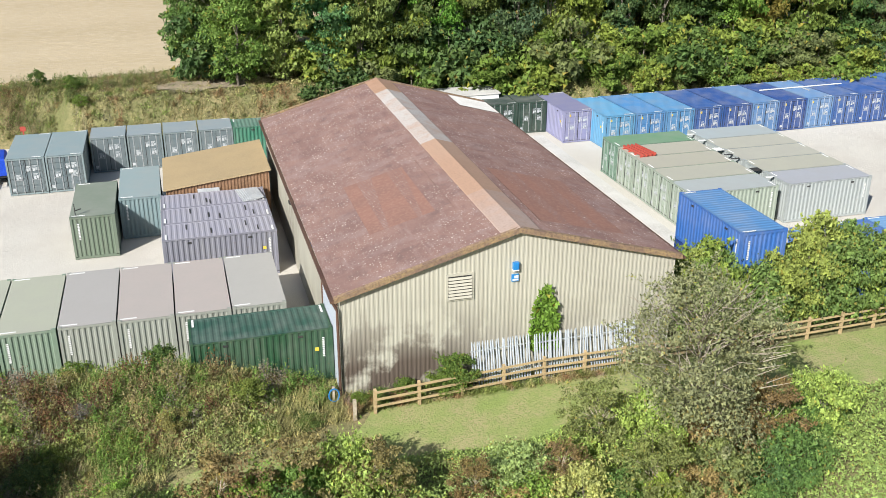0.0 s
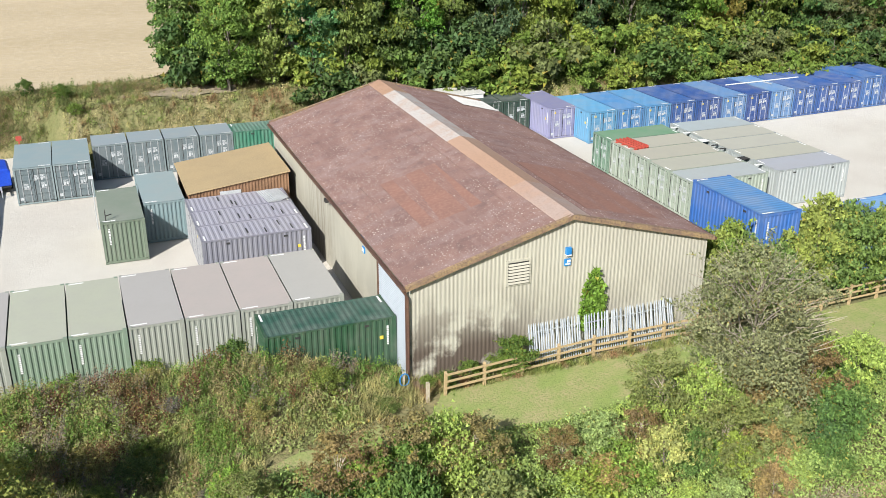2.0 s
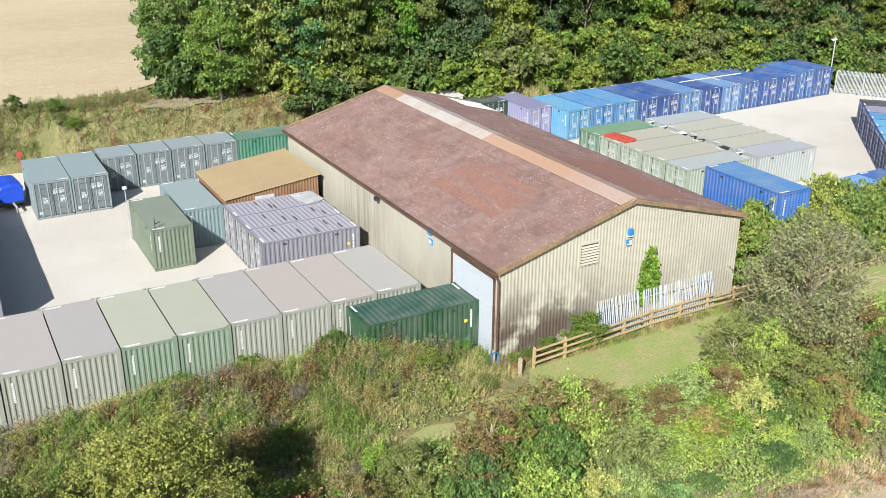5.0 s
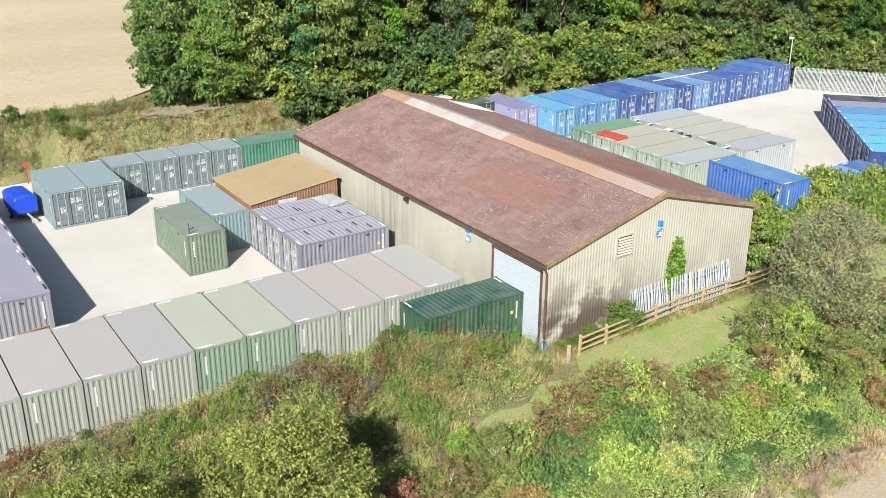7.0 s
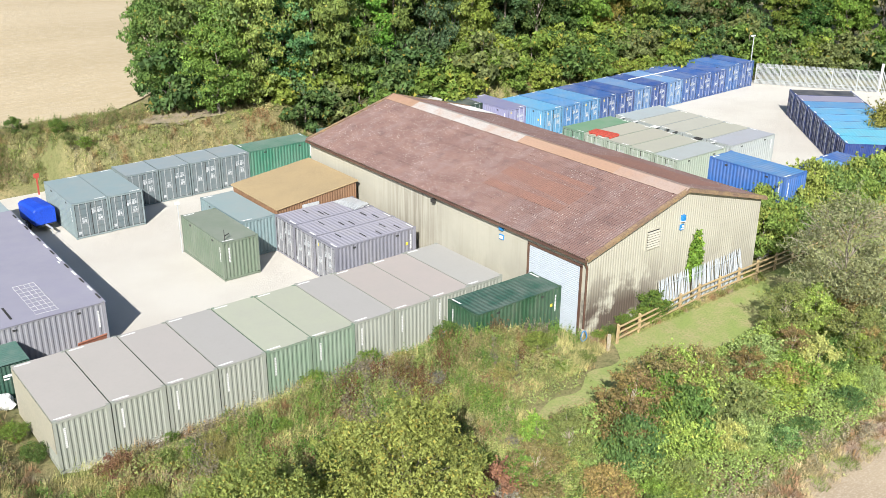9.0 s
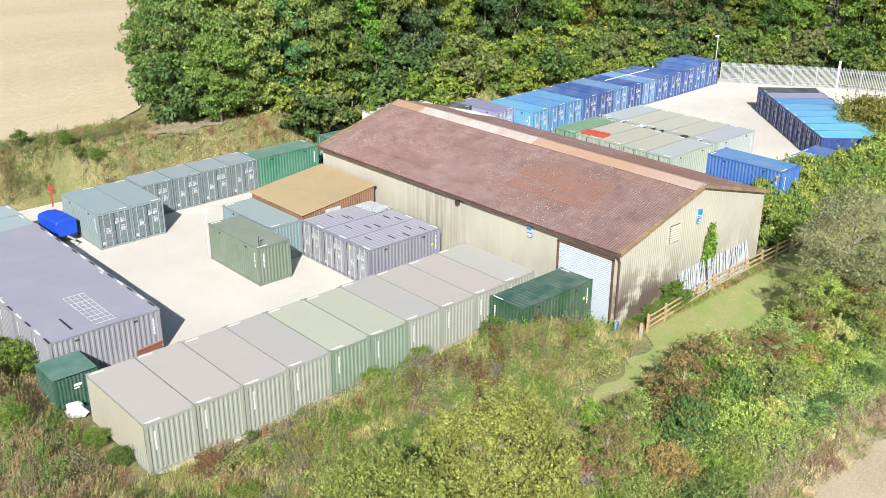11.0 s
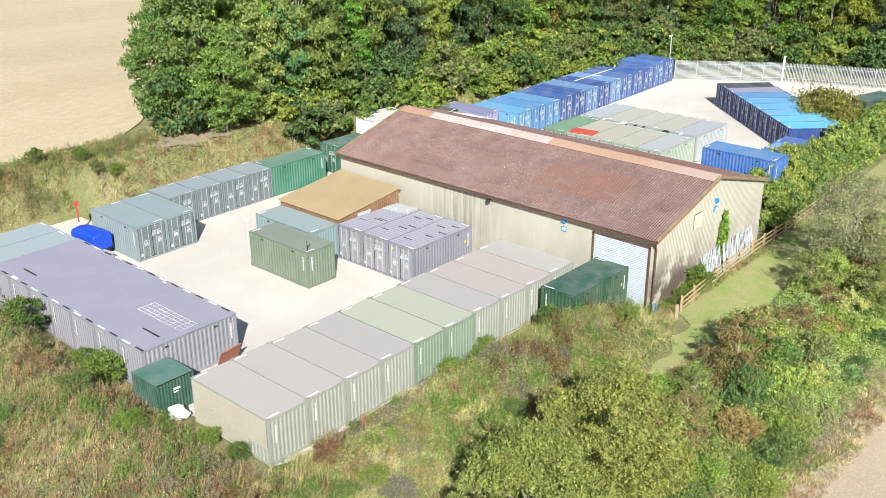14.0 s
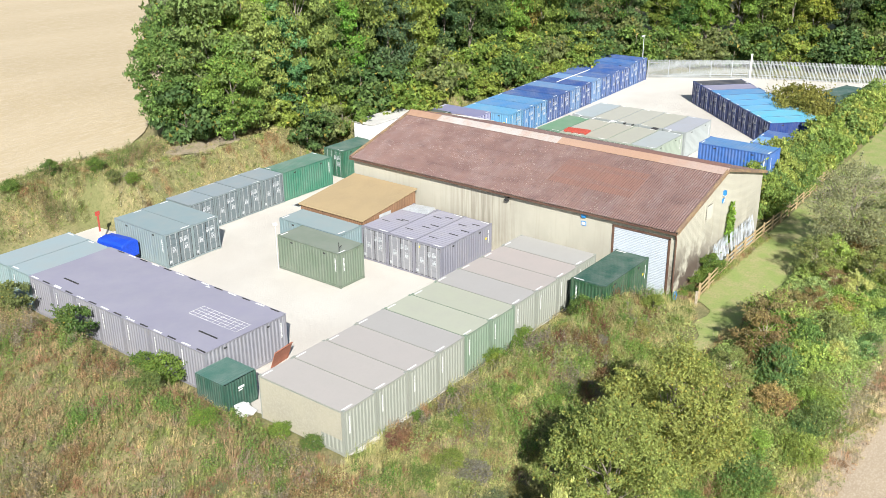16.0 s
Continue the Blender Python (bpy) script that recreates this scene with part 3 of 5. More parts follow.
def barn_materials():
    m, n, l = node_material("barn_roof_sheet")
    bsdf = n["Principled BSDF"]
    geo = n.new("ShaderNodeNewGeometry").outputs["Position"]
    broad = noise_ramp(n, l, geo, 0.5, 0.38, 0.62, 6)
    rows = noise_ramp(n, l, stretched(n, l, geo, (0.5, 0.9, 0.5)), 0.9, 0.5, 0.62, 3)
    grain = noise_ramp(n, l, geo, 7, 0.4, 0.75)
    lichen = noise_ramp(n, l, geo, 11.0, 0.6, 0.68, 5, 0.7)
    where = noise_ramp(n, l, geo, 0.35, 0.34, 0.56, 4)
    col = mix(n, l, broad, (0.15, 0.09, 0.078), (0.2, 0.122, 0.102))
    col = mix(n, l, math_node(n, l, "MULTIPLY", rows, 0.5), col, (0.21, 0.15, 0.14))
    col = mix(n, l, math_node(n, l, "MULTIPLY", grain, 0.35), col, (0.15, 0.075, 0.06))
    col = mix(n, l, math_node(n, l, "MULTIPLY", lichen, where), col, (0.42, 0.38, 0.34))
    cells = n.new("ShaderNodeTexVoronoi")
    cells.inputs["Scale"].default_value = 7.0
    l.new(geo, cells.inputs["Vector"])
    dot = n.new("ShaderNodeMapRange")
    dot.inputs[1].default_value, dot.inputs[2].default_value = 0.3, 0.18
    l.new(cells.outputs["Distance"], dot.inputs[0])
    chosen = n.new("ShaderNodeSeparateXYZ")
    l.new(cells.outputs["Color"], chosen.inputs[0])
    few = n.new("ShaderNodeMapRange")
    few.inputs[1].default_value, few.inputs[2].default_value = 0.35, 1.0
    l.new(chosen.outputs[0], few.inputs[0])
    col = mix(n, l, math_node(n, l, "MULTIPLY", dot.outputs[0], math_node(n, l, "MULTIPLY", few.outputs[0], where)), col, (0.5, 0.43, 0.38))
    pale = noise_ramp(n, l, stretched(n, l, geo, (2.5, 0.6, 2.5)), 1.6, 0.52, 0.72, 6)
    col = mix(n, l, math_node(n, l, "MULTIPLY", pale, 0.4), col, (0.26, 0.19, 0.175))
    sooty = noise_ramp(n, l, geo, 1.3, 0.55, 0.7, 6)
    col = mix(n, l, math_node(n, l, "MULTIPLY", sooty, 0.45), col, (0.1, 0.065, 0.06))
    l.new(col, bsdf.inputs["Base Color"])
    bsdf.inputs["Roughness"].default_value = 0.75
    bump(n, l, bsdf, grain, 0.4, 0.01)
    roof = m
    m, n, l = node_material("ridge_capping")
    bsdf = n["Principled BSDF"]
    geo = n.new("ShaderNodeNewGeometry").outputs["Position"]
    rust = noise_ramp(n, l, stretched(n, l, geo, (0.3, 1, 0.3)), 0.17, 0.42, 0.55, 2)
    rust2 = noise_ramp(n, l, geo, 1.1, 0.45, 0.65)
    fine = noise_ramp(n, l, geo, 9, 0.45, 0.75)
    col = mix(n, l, math_node(n, l, "MULTIPLY", rust, 0.25), n.new("ShaderNodeObjectInfo").outputs["Color"], (0.36, 0.2, 0.12))
    col = mix(n, l, math_node(n, l, "MULTIPLY", rust2, 0.5), col, (0.42, 0.26, 0.18))
    col = mix(n, l, math_node(n, l, "MULTIPLY", fine, 0.4), col, (0.2, 0.13, 0.1))
    l.new(col, bsdf.inputs["Base Color"])
    bsdf.inputs["Roughness"].default_value = 0.85
    ridge = m
    m, n, l = node_material("cream_cladding")
    bsdf = n["Principled BSDF"]
    geo = n.new("ShaderNodeNewGeometry").outputs["Position"]
    broad = noise_ramp(n, l, geo, 0.3, 0.35, 0.7)
    runs = noise_ramp(n, l, stretched(n, l, geo, (3, 3, 0.18)), 1.0, 0.52, 0.7)
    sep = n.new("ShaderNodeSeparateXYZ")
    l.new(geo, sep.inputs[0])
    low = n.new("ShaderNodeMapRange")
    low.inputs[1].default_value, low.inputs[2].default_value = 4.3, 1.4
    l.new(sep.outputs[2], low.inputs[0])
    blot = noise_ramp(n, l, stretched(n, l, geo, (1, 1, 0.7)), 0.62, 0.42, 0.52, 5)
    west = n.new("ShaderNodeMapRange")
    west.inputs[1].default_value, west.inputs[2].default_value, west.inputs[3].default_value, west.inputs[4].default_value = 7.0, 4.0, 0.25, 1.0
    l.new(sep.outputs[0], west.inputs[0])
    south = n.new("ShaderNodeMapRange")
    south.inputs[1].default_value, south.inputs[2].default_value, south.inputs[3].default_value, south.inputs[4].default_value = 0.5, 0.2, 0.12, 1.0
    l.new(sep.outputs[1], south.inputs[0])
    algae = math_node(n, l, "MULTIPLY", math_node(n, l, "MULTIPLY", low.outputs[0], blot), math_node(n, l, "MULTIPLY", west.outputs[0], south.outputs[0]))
    col = mix(n, l, broad, (0.44, 0.42, 0.34), (0.39, 0.37, 0.3))
    col = mix(n, l, math_node(n, l, "MULTIPLY", runs, 0.25), col, (0.3, 0.26, 0.2))
    streak = n.new("ShaderNodeMapRange")
    streak.inputs[1].default_value, streak.inputs[2].default_value = 4.2, 0.6
    l.new(math_node(n, l, "ABSOLUTE", math_node(n, l, "SUBTRACT", sep.outputs[1], 15.6), 0.0), streak.inputs[0])
    long_runs = noise_ramp(n, l, stretched(n, l, geo, (3, 3, 0.12)), 1.3, 0.42, 0.62)
    runoff = math_node(n, l, "MULTIPLY", math_node(n, l, "MULTIPLY", streak.outputs[0], long_runs), 0.6)
    col = mix(n, l, runoff, col, (0.16, 0.13, 0.095))
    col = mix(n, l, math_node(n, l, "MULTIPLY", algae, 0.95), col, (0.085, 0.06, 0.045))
    l.new(col, bsdf.inputs["Base Color"])
    bsdf.inputs["Roughness"].default_value = 0.7
    return roof, ridge, m


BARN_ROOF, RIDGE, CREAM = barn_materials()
NEW_SHEET = two_tone("red_brown_sheet", (0.195, 0.1, 0.075), (0.17, 0.092, 0.072), (0.225, 0.125, 0.095), (0.5, 6), 0.7)
GUTTER = two_tone("brown_gutter", (0.1, 0.05, 0.035), (0.14, 0.08, 0.05), (0.07, 0.04, 0.03), (1, 10), 0.6)
VERGE = two_tone("lichened_verge", (0.2, 0.13, 0.095), (0.32, 0.22, 0.11), (0.14, 0.09, 0.065), (1.2, 8), 0.9, 0.01)
SHUTTER = two_tone("white_shutter", (0.42, 0.46, 0.5), (0.38, 0.42, 0.46), (0.45, 0.49, 0.53), (0.5, 12), 0.5)
SIGN_BLUE = two_tone("blue_plastic", (0.02, 0.2, 0.5), (0.03, 0.25, 0.55), (0.02, 0.17, 0.45), (2, 20), 0.4)


def roof_z(x):
    return RIDGE_Z - (RIDGE_X - x) * (RIDGE_Z - EAVE_Z) / RIDGE_X if x < RIDGE_X else RIDGE_Z - (x - RIDGE_X) * (RIDGE_Z - EAST_Z) / (EAST - RIDGE_X)


def barn():
    house = thing("barn", "long low barn with a maroon corrugated roof and cream ribbed walls", "barn")
    # gable walls
    for name, y, face in (("gable_wall", 0.0, 1), ("gable_wall", LENGTH, -1)):
        b = Build()
        cols = []
        for s, d in wave(EAST, 0.2, 0.014):
            cols.append([(s, y - face * d, z) for z in (-0.1, 2.0, roof_z(s) - 0.05)])
        b.sheet(cols if face > 0 else cols[::-1])
        inner = [[(s, y + face * 0.15, z) for z in (-0.1, roof_z(s) - 0.05)] for s in steps(0, EAST, 8)]
        b.sheet(inner[::-1] if face > 0 else inner)
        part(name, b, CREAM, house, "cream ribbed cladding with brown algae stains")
    # long walls; the western one is open at the shutter
    def long_wall(x, face, y0, y1, z0, z1):
        b = Build()
        cols = [[(x + face * d, y0 + s, z) for z in (z0, z1)] for s, d in wave(y1 - y0, 0.2, 0.0015)]
        b.sheet(cols[::-1] if face > 0 else cols)
        b.sheet([[(x - face * 0.15, y, z) for z in (z0, z1)] for y in (y0, y1)])
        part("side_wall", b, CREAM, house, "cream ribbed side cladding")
    long_wall(0.0, -1, 4.45, LENGTH, -0.1, EAVE_Z - 0.06)
    long_wall(0.0, -1, 0.0, 0.42, -0.1, EAVE_Z - 0.06)
    long_wall(0.0, -1, 0.42, 4.45, 4.22, EAVE_Z - 0.06)
    long_wall(EAST, 1, 0.0, LENGTH, -0.1, EAST_Z - 0.06)
    # roof slopes of corrugated sheets in lapped courses
    for x0, x1 in ((-0.22, RIDGE_X), (EAST + 0.22, RIDGE_X)):
        courses = 5
        for k in range(courses):
            a, c = x0 + (x1 - x0) * k / courses, x0 + (x1 - x0) * (k + 1) / courses
            b = Build()
            cols = []
            n = round((LENGTH + 0.4) / 0.177)
            for i in range(n * 4 + 1):
                y = -0.2 + (LENGTH + 0.4) * i / (n * 4)
                dz = 0.027 * (0, 1, 0, -1)[i % 4]
                cols.append([(a, y, roof_z(a) + 0.053 + dz), (c + (c - a) * 0.03, y, roof_z(c) + 0.045 + dz)])
            b.sheet(cols if x0 > 1 else cols[::-1])
            part("roof_course", b, BARN_ROOF, house, "maroon corrugated sheets with pale lichen specks")
    b = Build()
    under = [[(x, y, roof_z(min(max(x, 0), EAST)) - 0.03) for x in (0.02, RIDGE_X, EAST - 0.02)] for y in (0.05, LENGTH - 0.05)]
    part("roof_lining", b.sheet(under), DARK, house)
    b = Build()
    n = 17
    b.sheet([[(x, 25.2 + 0.177 * i / 4, roof_z(x) + 0.1 + 0.027 * (0, 1, 0, -1)[i % 4]) for x in (15.6, 12.8)] for i in range(n * 4 + 1)])
    part("roof_patch", b, CONCRETE, house, "newer pale grey roof sheets")
    for x0, x1, y0, sheets in ((2.3, 5.4, 4.6, 38), (9.4, 13.6, 1.6, 44)):
        b = Build()
        cols = [[(x, y0 + 0.177 * i / 4, roof_z(x) + 0.068 + 0.027 * (0, 1, 0, -1)[i % 4]) for x in (x0, x1)] for i in range(sheets * 4 + 1)]
        part("roof_patch", b.sheet(cols[::-1]), NEW_SHEET, house, "smoother red-brown replacement sheets")
    # ridge capping, piece by piece
    pieces = 17
    for k in range(pieces):
        y0 = -0.24 + (LENGTH + 0.48) * k / pieces
        y1 = y0 + (LENGTH + 0.48) / pieces + 0.05
        prof = [(-0.8, -0.02), (-0.76, 0.03), (-0.2, 0.1), (0.0, 0.13), (0.2, 0.1), (1.0, 0.03), (1.05, -0.02)]
        b = Build()
        b.sheet([[(RIDGE_X + dx, y, roof_z(RIDGE_X + dx) + 0.1 + 0.4 * dz + 0.006 * (k % 2)) for dx, dz in prof] for y in (y0, y1)][::-1])
        tone = (0.4, 0.3, 0.25) if k < 3 else (0.4, 0.26, 0.18) if k < 8 else (0.47, 0.44, 0.41) if k < 15 else (0.36, 0.22, 0.14)
        part("ridge_cap", b, RIDGE, house, "rusty orange ridge capping" if 2 <= k < 8 else "pale grey ridge capping", color=tone)
    # verges and gutters
    for y in (-0.24, LENGTH + 0.16):
        for x0, x1 in ((-0.22, RIDGE_X), (RIDGE_X, EAST + 0.22)):
            b = Build()
            b.sheet([[(x, yy, roof_z(x) + dz) for yy, dz in ((y - 0.02, -0.1), (y - 0.02, 0.13), (y + 0.16, 0.15), (y + 0.16, -0.1))] for x in steps(x0, x1, 12)])
            part("verge_trim", b, VERGE, house, "orange-lichened verge trim")
    for x, z in ((-0.3, EAVE_Z), (EAST + 0.3, EAST_Z)):
        b = Build().box(x - 0.08, -0.22, z - 0.16, x + 0.08, LENGTH + 0.2, z - 0.05)
        part("gutter", b, GUTTER, house, "brown eaves gutter")
    b = Build().tube((-0.1, -0.12, 0.0), (-0.1, -0.12, 4.3), 0.06, 0.06, 8).tube((-0.1, -0.12, 4.3), (-0.28, -0.1, 4.7), 0.06, 0.06, 8)
    part("downpipe", b, GUTTER, house, "brown downpipe")
    # roller shutter
    d = part("shutter_frame", Build().box(-0.06, 0.3, 0, 0.06, 0.44, 4.26).box(-0.06, 4.43, 0, 0.06, 4.57, 4.26).box(-0.06, 0.3, 4.2, 0.06, 4.57, 4.34), GUTTER, house, "dark door frame")
    slat = Build()
    slat.sheet([[(0.02, y, 0.0), (-0.012, y, 0.03), (-0.012, y, 0.09), (0.02, y, 0.118)] for y in (0.44, 4.43)][::-1])
    me = slat.mesh("shutter_slat", SHUTTER)
    for k in range(36):
        part("shutter_slat", me, None, d, "white roller shutter" if k == 0 else "", at=pose(0, 0, 0.0 + 0.118 * k))
    # louvre on the gable
    v = part("louvre", Build().box(4.6, -0.05, 4.05, 4.7, 0.02, 5.3).box(5.75, -0.05, 4.05, 5.85, 0.02, 5.3).box(4.7, -0.05, 4.05, 5.75, 0.02, 4.15).box(4.7, -0.05, 5.2, 5.75, 0.02, 5.3), CREAM, house, "cream louvred vent")
    # near-black sheet painting the shade in the gaps between the slats
    part("backing", Build().box(4.7, -0.012, 4.15, 5.75, -0.004, 5.2), DARK, v)
    for k in range(7):
        z = 4.16 + 0.15 * k
        b = Build()
        b.sheet([[(x, -0.13, z), (x, -0.045, z + 0.075), (x, -0.035, z + 0.07), (x, -0.12, z - 0.008)] for x in (4.7, 5.75)])
        part("slat", b, CREAM, v)
    return house


barn()
box_ob = thing("alarm_box", "blue alarm box high on the gable", "alarm box", at=pose(7.7, -0.05, 5.2) @ Matrix.Diagonal((0.8, 1, 0.85, 1)))
part("case", Build().box(-0.16, -0.12, 0.03, 0.16, 0.05, 0.42).box(-0.13, -0.14, 0.06, 0.13, -0.12, 0.38), SIGN_BLUE, box_ob)
part("light_strip", Build().box(-0.16, -0.13, -0.03, 0.16, 0.05, 0.03), WHITE, box_ob)
sg = thing("wall_sign", "small blue and white sign on the gable", "sign", at=pose(7.7, -0.05, 4.65) @ Matrix.Diagonal((0.8, 1, 0.9, 1)))
part("plate", Build().box(-0.2, -0.03, 0, 0.2, 0.05, 0.36), SIGN_BLUE, sg)
part("panel", Build().box(-0.17, -0.034, 0.05, 0.17, -0.03, 0.13).box(-0.06, -0.034, 0.17, 0.17, -0.03, 0.31), WHITE, sg)
box_ob = thing("alarm_box", "blue alarm box on the side wall", "alarm box", at=pose(-0.04, 6.8, 4.35))
part("case", Build().box(-0.12, -0.16, 0, 0.04, 0.16, 0.36).box(-0.14, -0.13, 0.03, -0.12, 0.13, 0.33), SIGN_BLUE, box_ob)
sg = thing("wall_sign", "small pale blue sign on the side wall", "sign", at=pose(-0.04, 6.8, 3.75))
part("plate", Build().box(-0.03, -0.18, 0, 0.04, 0.18, 0.3), SIGN_BLUE, sg)
part("panel", Build().box(-0.035, -0.15, 0.05, -0.03, 0.15, 0.25), WHITE, sg)
lamp = thing("wall_lamp", "small dark floodlight on the side wall", "lamp", at=pose(-0.04, 13.1, 4.3))
part("bracket", Build().box(-0.12, -0.03, 0.1, 0.04, 0.03, 0.3), DARK, lamp)
part("head", Build().box(-0.3, -0.14, 0.0, -0.12, 0.14, 0.22).box(-0.34, -0.1, 0.03, -0.3, 0.1, 0.19), DARK, lamp)

# lean-to store with a tan roof
TAN = two_tone("tan_roof_felt", (0.38, 0.28, 0.15), (0.33, 0.245, 0.135), (0.42, 0.32, 0.18), (0.4, 12), 0.85)
BROWN = two_tone("brown_sheeting", (0.2, 0.11, 0.06), (0.16, 0.09, 0.05), (0.26, 0.15, 0.08), (0.6, 10), 0.75)
shed = thing("lean_to_store", "brown sheeted store with a sloping tan roof, against the barn", "shed")
tz = lambda x: 2.78 + (x + 6.85) * (3.52 - 2.78) / 6.1
for y, face in ((21.5, 1), (27.9, -1)):
    b = Build()
    cols = [[(-6.75 + s, y - face * d, z) for z in (0.0, tz(-6.75 + s) - 0.02)] for s, d in wave(6.2, 0.2, 0.035)]
    part("wall", b.sheet(cols if face > 0 else cols[::-1]), BROWN, shed)
b = Build()
cols = [[(-6.75 - d, 21.5 + s, z) for z in (0.0, tz(-6.75) - 0.02)] for s, d in wave(6.4, 0.2, 0.035)]
part("wall", b.sheet(cols[::-1]), BROWN, shed)
b = Build()
rim = [(-6.88, 0), (-6.88, 0.09), (-0.45, 0.09), (-0.45, 0)]
b.sheet([[(x, y, tz(x) + dz) for x, dz in rim] for y in (21.38, 28.02)][::-1])
b.sheet([[(x, 21.38, tz(x)), (x, 21.38, tz(x) + 0.09)] for x in (-6.88, -0.45)])
b.sheet([[(x, 28.02, tz(x)), (x, 28.02, tz(x) + 0.09)] for x in (-0.45, -6.88)])
part("roof", b, TAN, shed, "plain tan sloping roof")
part("door_grille", Build().box(-4.9, 21.42, 0.3, -3.6, 21.46, 2.75), BARS, shed, "pale metal door grille")

# white cabin behind the barn
cabin = thing("site_cabin", "white flat-roofed cabin behind the barn", "cabin")
part("body", Build().box(13.6, 38.5, 0.0, 20.2, 41.0, 2.95), WHITE, cabin)
part("roof", Build().box(13.5, 38.4, 2.95, 20.3, 41.1, 3.07), CONCRETE, cabin)

# ---- fences ----
def rail_fence():
    f = thing("timber_fence", "three-rail timber fence with square posts", "fence")
    post = Build().box(-0.06, -0.06, -0.3, 0.06, 0.06, 1.18)
    post.v[4:8] = [(-0.06, -0.06, 1.15), (0.06, -0.06, 1.15), (0.06, 0.06, 1.2), (-0.06, 0.06, 1.2)]
    me = post.mesh("post", TIMBER)
    line = lambda x: -1.55 + 0.085 * (x - 1.1) if x < 9 else -0.88 + 0.01 * (x - 9) if x < 22 else -0.75 + 0.045 * (x - 22) if x < 33 else -0.255 + 0.11 * (x - 33)
    xs = [1.1 + 1.95 * i for i in range(31)]
    pts = [(x, line(x), float(height(x, line(x)))) for x in xs]
    for p in pts:
        part("post", me, None, f, at=pose(*p, random.uniform(-1, 1), random.uniform(-1, 1), 5))
    for p, q in zip(pts, pts[1:]):
        for h in (0.38, 0.72, 1.06):
            b = Build()
            d = -0.075
            (x0, y0, z0), (x1, y1, z1) = p, q
            j = random.uniform(-0.015, 0.015)
            b.sheet([[(x, y + d + dy, z + h + dz + j) for dy, dz in ((-0.02, -0.05), (-0.02, 0.05), (0.02, 0.05), (0.02, -0.05), (-0.02, -0.05))] for x, y, z in ((x0, y0, z0), (x1, y1, z1))])
            part("rail", b, TIMBER, f)
    return f


rail_fence()


ZINC = two_tone("dull_zinc", (0.36, 0.38, 0.38), (0.3, 0.32, 0.32), (0.42, 0.44, 0.44), (1.5, 14), 0.55)
PALES = two_tone("bright_zinc", (0.46, 0.5, 0.54), (0.38, 0.42, 0.46), (0.52, 0.55, 0.58), (1.5, 14), 0.5)


def palisade(pts, tall, label, lean=0.0, gap=0.13, posts=True):
    f = thing("palisade_fence", label, "fence")
    pale = Build()
    pale.sheet([[(-0.035, 0.012, 0), (-0.02, 0, 0), (0.02, 0, 0), (0.035, 0.012, 0)], [(-0.035, 0.012, tall - 0.12), (-0.02, 0, tall - 0.12), (0.02, 0, tall - 0.12), (0.035, 0.012, tall - 0.12)],
                [(-0.035, 0.012, tall - 0.11), (-0.006, 0, tall), (0.006, 0, tall), (0.035, 0.012, tall - 0.11)]])
    pale.box(-0.02, 0.012, 0.0, 0.02, 0.016, tall - 0.13)
    me = pale.mesh("pale", PALES if lean else ZINC)
    for (x0, y0), (x1, y1) in zip(pts, pts[1:]):
        n = max(1, round(math.hypot(x1 - x0, y1 - y0) / gap))
        turn = math.degrees(math.atan2(y1 - y0, x1 - x0))
        for i in range(n):
            s = (i + 0.5) / n
            x, y = x0 + (x1 - x0) * s, y0 + (y1 - y0) * s
            part("pale", me, None, f, at=pose(x, y, float(height(x, y)) + 0.05, -lean + random.uniform(-1.5, 1.5) * (1 if lean else 0.1), random.uniform(-1.5, 1.5) * (1 if lean else 0.2), turn))
        z0 = float(height((x0 + x1) / 2, (y0 + y1) / 2))
        ln = math.hypot(x1 - x0, y1 - y0)
        for h in (0.45, tall - 0.45):
            part("rail", Build().box(0, 0.02, h - 0.025, ln, 0.055, h + 0.025), ZINC, f, at=pose(x0, y0, z0 + 0.05, -lean, 0, turn))
        if posts:
            for i in range(int(ln / 2.75) + 1):
                part("post", Build().box(-0.05, 0.056, -0.2, 0.05, 0.15, tall - 0.1), ZINC, f, at=pose(x0 + (x1 - x0) * i * 2.75 / ln, y0 + (y1 - y0) * i * 2.75 / ln, z0, -lean, 0, turn))
    return f


palisade([(5.6, -0.85), (8.4, -0.75)], 2.15, "loose galvanised palisade panel leaning on the gable", 11, posts=False)
palisade([(8.5, -0.8), (11.2, -0.72)], 2.15, "loose galvanised palisade panel leaning on the gable", 9, posts=False)
palisade([(11.2, -0.85), (13.6, -0.7)], 2.15, "loose galvanised palisade panel leaning on the gable", 13, posts=False)
palisade([(62.0, 32.6), (69.3, 21.6)], 2.4, "tall galvanised palisade boundary fence")
palisade([(69.3, 21.6), (75.2, 7.5), (76.0, 3.0)], 2.4, "tall galvanised palisade boundary fence", gap=0.17)
for x, y in ((69.3, 21.4), (76.2, 1.5)):
    g = thing("gate_post", "tall white gate post in the palisade fence", "post", at=pose(x, y, 0))
    part("shaft", Build().box(-0.1, -0.1, 0, 0.1, 0.1, 3.2), WHITE, g)
    part("cap", Build().box(-0.12, -0.12, 3.2, 0.12, 0.12, 3.26), WHITE, g)

lamp = thing("lamp_post", "slim grey lamp post behind the container row", "lamp post", at=pose(62.2, 33.6, float(height(62.2, 33.6))))
part("pole", Build().tube((0, 0, 0), (0, 0, 5.4), 0.07, 0.05, 8), BARS, lamp)
part("head", Build().box(-0.5, -0.1, 5.35, 0.15, 0.1, 5.47).box(-0.45, -0.08, 5.3, -0.1, 0.08, 5.35), WHITE, lamp)

# ---- plants ----
rng = np.random.default_rng(7)


